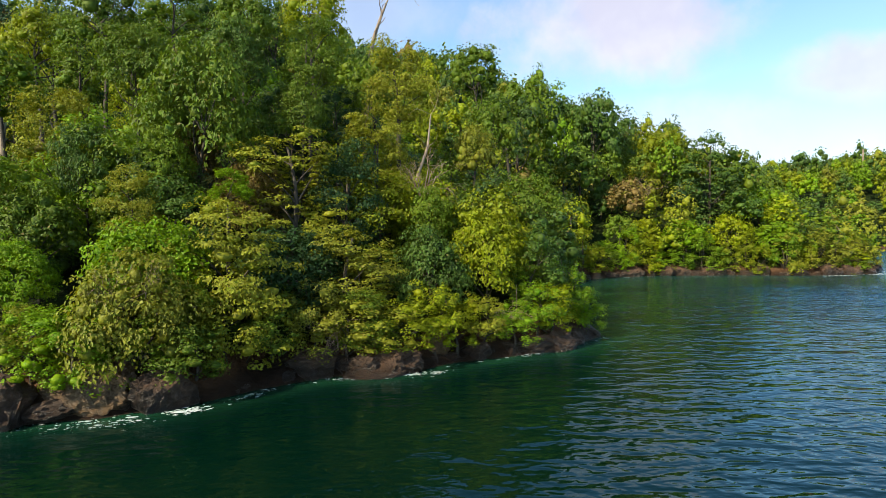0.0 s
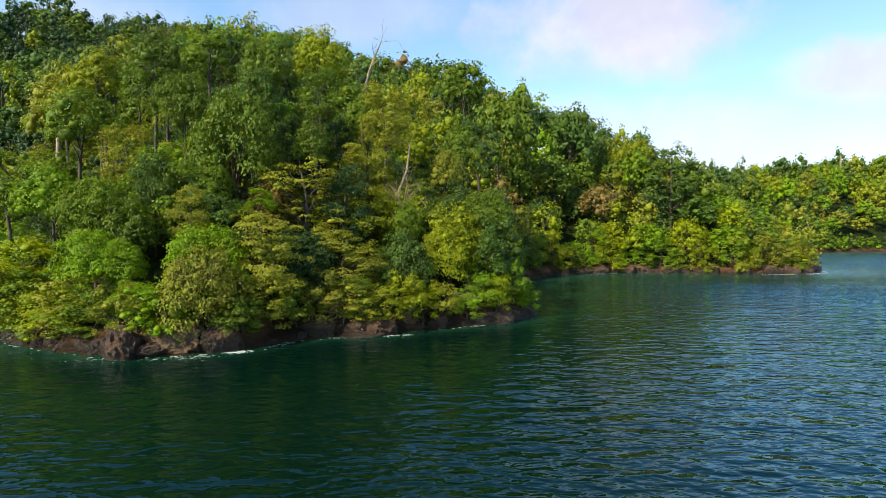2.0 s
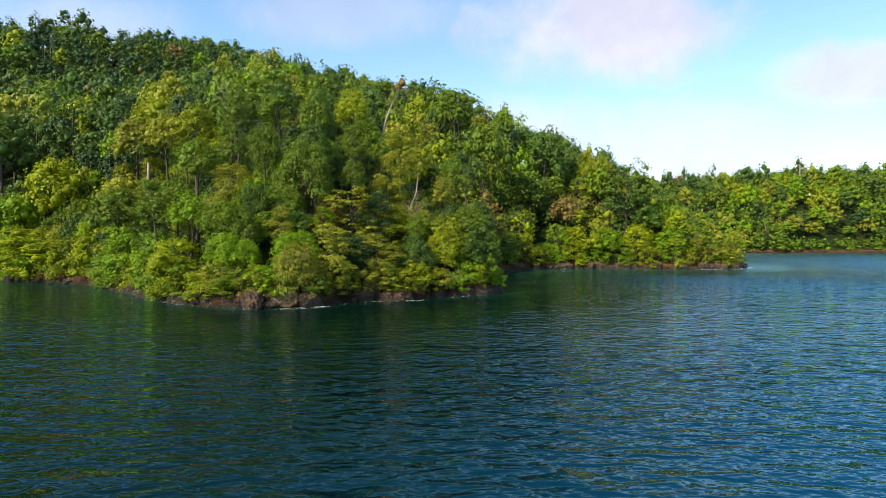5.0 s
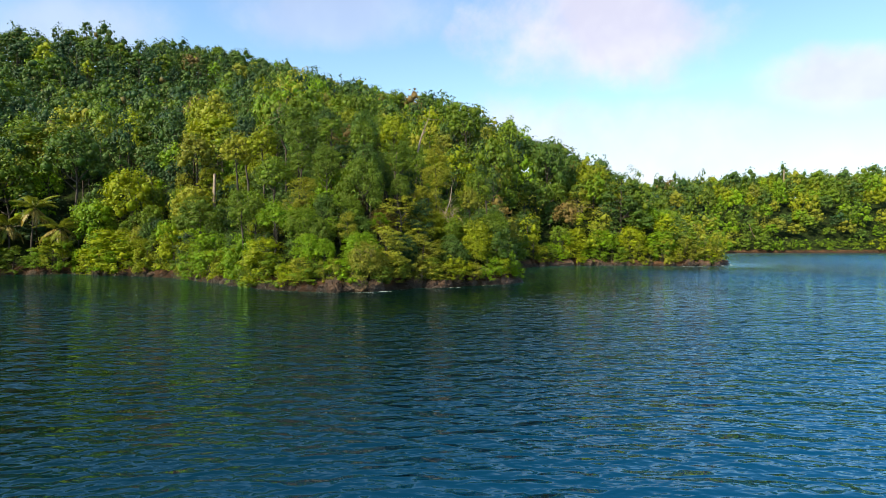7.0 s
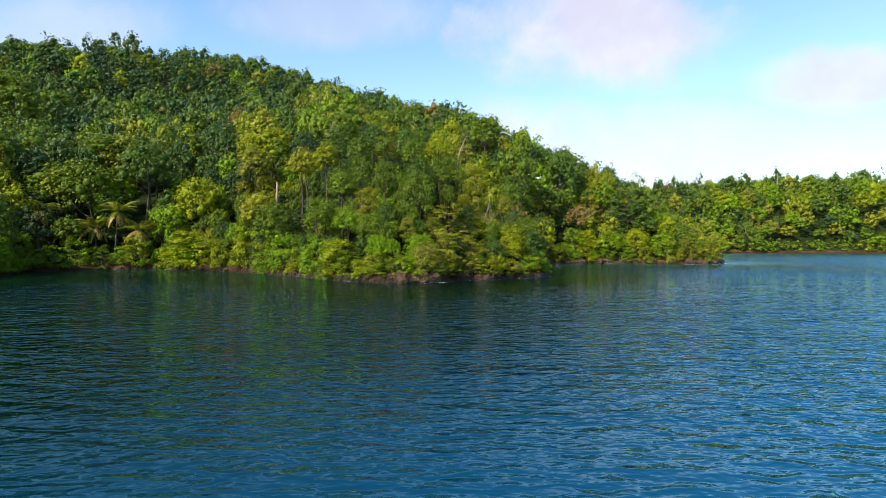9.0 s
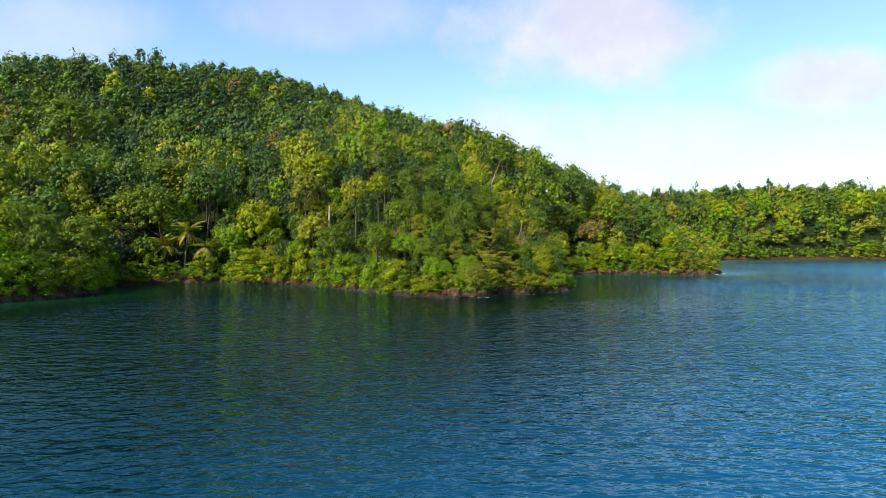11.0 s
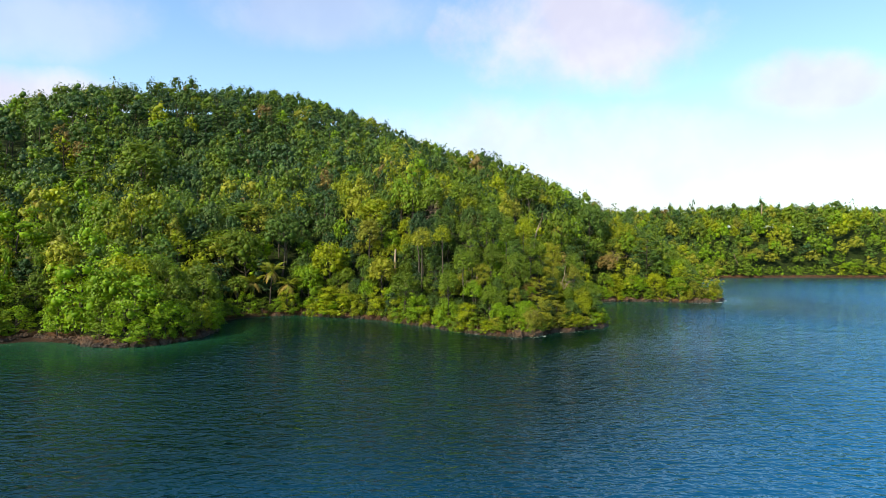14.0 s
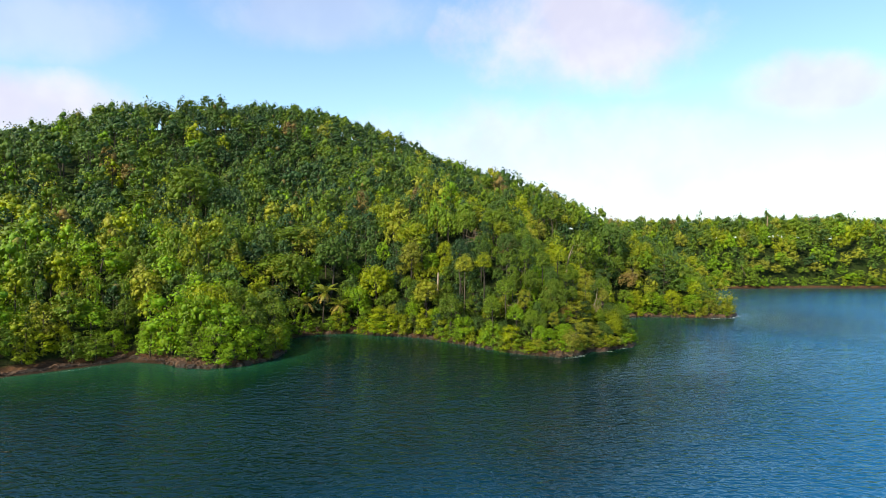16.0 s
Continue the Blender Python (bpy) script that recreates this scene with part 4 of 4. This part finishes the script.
# ---------------------------------------------------------------- dead wood
def branching(r_, start, way, length, radius, depth, pieces, fork=3, spread=0.6, sides=4):
    end = start + way * length
    pts = bent(r_, start, end, 0.08, 3)
    pieces.append(tube(pts, np.linspace(radius, radius * 0.55, 4), sides))
    if depth:
        for _ in range(fork):
            w_ = unit(way + r_.normal(size=3) * spread)
            branching(r_, pts[int(r_.integers(1, 4))], w_, length * r_.uniform(0.5, 0.8), radius * 0.5, depth - 1, pieces, fork, spread, sides)


def dead_bush(x, y, z, size, seed, name="dead_bush", label="leafless grey-brown bush with tangled dry twigs", way=(0, 0, 1.0), tone=None, group="dead bushes"):
    r_ = np.random.default_rng(seed)
    root = new(name)
    root.location = (x, y, z)
    for _ in range(5):
        pieces = []
        w_ = unit(np.array(way) + r_.normal(size=3) * 0.55)
        branching(r_, np.zeros(3), w_, size * 0.5, size * 0.011, 3, pieces, 3, 0.6)
        part("branch", mesh_of("branch", *joined(pieces), tone or TWIG), root)
    return tagged(root, label, "bush", group)


dead_bush(-11.7, 17.2, 3.3, 2.1, 1)
dead_bush(-5.3, 21.9, 2.0, 1.9, 2, way=(0.1, -0.5, -0.7), label="dry twigs hanging from the shaded bank")
dead_bush(1.6, 25.3, 2.1, 1.6, 3, way=(0.3, -0.4, -0.6), label="dry twigs hanging from the shaded bank")
dead_bush(-28.0, 48.0, 24.0, 3.6, 4, label="leafless pinkish bush among the tree tops")
dead_bush(-2.0, 29.6, 7.6, 3.4, 5, label="leafless reddish bush beside a pale leaning stem")
dead_bush(-68.5, 46.6, 0.9, 1.8, 6, label="leafless brown bush at the edge of the cove")
dead_bush(57.5, 80.5, 2.4, 3.6, 7, way=(0.8, -0.2, 0.6), label="bleached fallen branches at the rocky tip", tone=PALE_BARK)
dead_bush(32.0, 88.0, 12.5, 4.0, 8, label="leafless reddish bush on the slope")
dead_bush(-21.0, 27.0, 9.0, 2.6, 9, label="leafless reddish bush among the tree tops")
dead_bush(-82.0, 11.0, 5.0, 3.2, 10, label="leafless pale bush among bright leaves")


def bare_stem(name, points, radii, label, twigs=0, seed=1, tone=None):
    r_ = np.random.default_rng(seed)
    pts = np.array(points, float)
    root = new(name)
    root.location = pts[0]
    local = pts - pts[0]
    part("stem", mesh_of("stem", *tube(local, radii, 7), tone or PALE_BARK, True), root)
    for _ in range(twigs):
        i = int(r_.integers(len(pts) // 2, len(pts)))
        pieces = []
        branching(r_, local[i], unit(r_.normal(size=3) + [0, 0, 0.8]), r_.uniform(0.8, 1.8), radii[i] * 0.5, 1, pieces, 2)
        part("branch", mesh_of("branch", *joined(pieces), tone or PALE_BARK, True), root)
    return tagged(root, label, "dead tree", "bare stems")


bare_stem("dead_tree", [(-6.6, 39.6, 9.5), (-6.3, 39.5, 14.0), (-6.0, 39.4, 18.2), (-5.6, 39.4, 20.0), (-5.1, 39.4, 21.4), (-4.5, 39.4, 22.8)],
          [0.18, 0.17, 0.15, 0.13, 0.10, 0.04], "tall bleached dead tree standing above the canopy", 5, 21)
bare_stem("dead_tree", [(-2.7, 30.2, 7.8), (-2.2, 30.3, 9.2), (-1.7, 30.4, 10.6), (-1.5, 30.4, 12.4)], [0.10, 0.09, 0.07, 0.03],
          "slender pale stem leaning among the leaves", 3, 22)
bare_stem("dead_tree", [(-37.6, 46.2, 9.5), (-37.6, 46.2, 13.0), (-37.5, 46.2, 15.6)], [0.26, 0.24, 0.2], "pale broken trunk standing among tree tops", 0, 23)
bare_stem("dead_tree", [(172, 231, 24.0), (172, 231, 32.0), (172.2, 231, 40.0)], [0.5, 0.4, 0.25], "tall pale trunk on the far shore", 2, 24)
bare_stem("dead_tree", [(134, 190, 6.0), (132, 190, 9.0), (131, 190, 12.0)], [0.22, 0.18, 0.10], "pale curved trunk on the far shore", 1, 25)


# ---------------------------------------------------------------- shore rocks
def rock_mesh(seed, mat, subdiv=4):
    r_ = np.random.default_rng(seed)
    bm = bmesh.new()
    bmesh.ops.create_icosphere(bm, subdivisions=subdiv, radius=1.0)
    planes = [(unit(r_.normal(size=3)), r_.uniform(0.62, 0.9)) for _ in range(15)]
    for vert in bm.verts:
        p = np.array(vert.co)
        for nrm, off in planes:
            over = p @ nrm - off
            if over > 0:
                p = p - nrm * over * 0.92
        q = Vector(p)
        off = Vector((seed * 3.1, 0, 0))
        q *= 1 + 0.28 * (0.4 - abs(noise.noise(q * 1.7 + off))) + 0.30 * (0.3 - abs(noise.noise(q * 3.3 + off))) + 0.20 * (0.25 - abs(noise.noise(q * 8.1 + off)))
        vert.co = q
    me_ = bpy.data.meshes.new("rock")
    bm.to_mesh(me_)
    bm.free()
    me_.materials.append(mat)
    return me_


ROCKS = [rock_mesh(s, ROCK) for s in range(6)]
PLAIN = [rock_mesh(s, ROCK, 3) for s in range(6)]
TANS = [rock_mesh(s, TAN_ROCK, 5) for s in (31, 32)]


def boulder(me_, x, y, z, sx, sy, sz, turn, label="wet red-brown rock at the waterline", tip=(0, 0)):
    ob = new("rock", me_)
    ob.matrix_basis = Matrix.LocRotScale((x, y, z), Euler((tip[0], tip[1], turn)), (sx, sy, sz))
    return tagged(ob, label, "rock", "shore rocks")


boulder(TANS[0], -1.5, 24.1, 0.75, 0.75, 0.85, 1.25, 0.4, "tan cracked boulder leaning at the waterline", (0.25, 0.3))
boulder(TANS[1], -12.4, 16.9, 0.55, 1.5, 0.9, 1.25, 0.2, "tan-brown cracked boulder above the surf", (0.1, 0.25))
boulder(ROCKS[0], -10.3, 17.4, 0.5, 1.1, 0.8, 1.05, 1.2, tip=(0.1, 0.4))
boulder(ROCKS[3], -14.6, 16.0, 0.4, 1.2, 0.8, 1.15, 2.2)
boulder(ROCKS[1], 3.6, 26.1, 0.05, 1.7, 0.8, 0.5, 0.5, "low dark rock ledge washed by the sea")
boulder(ROCKS[2], -3.6, 21.3, 0.0, 1.3, 0.6, 0.35, 0.1, "low dark rock ledge washed by the sea")
boulder(TANS[1], 4.1, 27.0, 0.75, 0.38, 0.34, 0.34, 1.0, "small orange boulder on the ledge")
boulder(ROCKS[4], 59.5, 79.3, 0.3, 3.2, 1.8, 1.0, 0.5, "low red-brown rock spit at the headland")
boulder(ROCKS[5], 55.5, 77.6, 0.8, 3.0, 2.0, 1.7, 1.2, "large red-brown rock at the headland")
for spots, lo, hi in ((along(22, 33, 0.95, 0.5), 0.30, 0.95), (along(36, 44, 1.7, 0.3), 0.5, 1.3), (along(15, 22, 1.7, 0.3), 0.35, 0.9), (along(7, 12, 1.4, 0.3), 0.4, 0.95)):
    for x, y in spots:
        s = rng.uniform(lo, hi)
        boulder((ROCKS if x < 12 and x > -22 else PLAIN)[int(rng.integers(6))], x, y, rng.uniform(-0.05, 0.35) * s + 0.05, s * rng.uniform(0.9, 1.6), s, s * rng.uniform(0.6, 1.1), rng.uniform(0, 6.28),
                tip=(rng.uniform(-0.3, 0.3), rng.uniform(-0.3, 0.3)))

# gravel of the small beach
stones_v, stones_f = [], []
cube = np.array([(-1, -1, -1), (1, -1, -1), (1, 1, -1), (-1, 1, -1), (-1, -1, 1), (1, -1, 1), (1, 1, 1), (-1, 1, 1)], float) * 0.6
quads = np.array([(0, 3, 2, 1), (4, 5, 6, 7), (0, 1, 5, 4), (1, 2, 6, 5), (2, 3, 7, 6), (3, 0, 4, 7)])
for k, (x, y) in enumerate(along(2, 9, 0.045, 1.0)):
    s = rng.uniform(0.08, 0.32)
    t_ = Euler(tuple(rng.uniform(0, 6.28, 3))).to_matrix()
    stones_v.append((cube * (1 + rng.uniform(-0.35, 0.35, cube.shape)) * s) @ np.array(t_) + [x, y, max(z_at(x, y), 0.0) + 0.3 * s])
    stones_f.append(quads + 8 * k)
tagged(new("beach_stones", mesh_of("beach_stones", np.concatenate(stones_v), np.concatenate(stones_f), ROCK)), "strip of grey-brown stones along the small beach", "stones", kind="stuff")

# ---------------------------------------------------------------- foam round the rocks
flecks_v, count = [], 0


def fleck(x, y, s, long, turn):
    ang = np.linspace(0, 2 * np.pi, 7)[:-1]
    r_ = s * rng.uniform(0.45, 1.15, 6)
    px, py = np.cos(ang) * r_ * long, np.sin(ang) * r_
    flecks_v.append(np.stack([x + px * math.cos(turn) - py * math.sin(turn), y + px * math.sin(turn) + py * math.cos(turn),
                              0.02 + 0.05 * s * rng.random(6)], -1))


def surf(x, y, across, deep, n_, size, turn=0.4):
    for _ in range(int(1.3 * n_)):
        a, c = rng.normal() * across, rng.normal() * deep
        fleck(x + a * math.cos(turn) - c * math.sin(turn), y + a * math.sin(turn) + c * math.cos(turn), 0.42 * size * rng.uniform(0.2, 1.0) ** 2, rng.uniform(1.5, 5.0), turn + rng.normal() * 0.35)


surf(-9.3, 16.9, 0.32, 0.16, 90, 0.14, 0.7)
surf(-12.8, 15.3, 1.5, 0.35, 60, 0.06, 0.15)
surf(-11.2, 15.9, 0.8, 0.25, 90, 0.09, 0.3)
surf(-4.8, 20.9, 0.5, 0.15, 60, 0.10, 0.2)
surf(-2.0, 21.5, 0.6, 0.22, 90, 0.12, 0.3)
surf(3.3, 25.2, 0.7, 0.12, 70, 0.11, 0.5)
surf(-7.7, 18.7, 0.5, 0.15, 40, 0.09, 0.9)
surf(-15.0, 15.2, 0.7, 0.25, 30, 0.07, 0.1)
surf(50.5, 72.2, 1.3, 0.25, 80, 0.30, 0.1)
surf(57.5, 74.2, 1.5, 0.35, 110, 0.32, 0.5)
surf(61.5, 78.6, 1.0, 0.4, 70, 0.28, 1.0)
surf(40, 75, 2.5, 0.2, 50, 0.18, -0.2)
surf(26, 74.6, 2.5, 0.2, 50, 0.16, 0.3)
surf(-116, -0.8, 1.6, 0.4, 90, 0.28, 0.6)
surf(-104, 8.6, 3.0, 0.25, 80, 0.14, 0.75)
for x, y in along(21, 33, 0.9, -0.45):
    fleck(x, y, rng.uniform(0.02, 0.07), rng.uniform(1.5, 3.5), rng.uniform(-0.3, 0.6))
flecks_v = np.concatenate(flecks_v)
tagged(new("sea_foam", mesh_of("sea_foam", flecks_v, np.arange(len(flecks_v)).reshape(-1, 6), FOAM)), "white foam and spray lapping round the shore rocks", "foam", kind="stuff")

# ---------------------------------------------------------------- roots and vines hanging from the bushes at the point
for i, (x, y, z0, z1) in enumerate(((4.9, 27.6, 2.9, 0.9), (5.6, 28.6, 2.4, 0.5), (6.4, 29.4, 2.2, 0.4), (6.9, 30.2, 2.0, 0.5), (2.6, 26.0, 3.2, 1.5), (-1.0, 24.2, 3.0, 1.7))):
    r_ = np.random.default_rng(300 + i)
    vine = mesh_of("hanging_vine", *tube(bent(r_, (0, 0, z0 - z1), (r_.uniform(-0.2, 0.2), r_.uniform(-0.1, 0.1), 0), 0.12, 5), np.linspace(0.02, 0.012, 6), 5), PALE_BARK, True)
    ob = new("hanging_vine", vine)
    ob.location = (x, y, z1)
    tagged(ob, "thin pale vine hanging from the bushes over the rocks", "vine", "hanging vines")
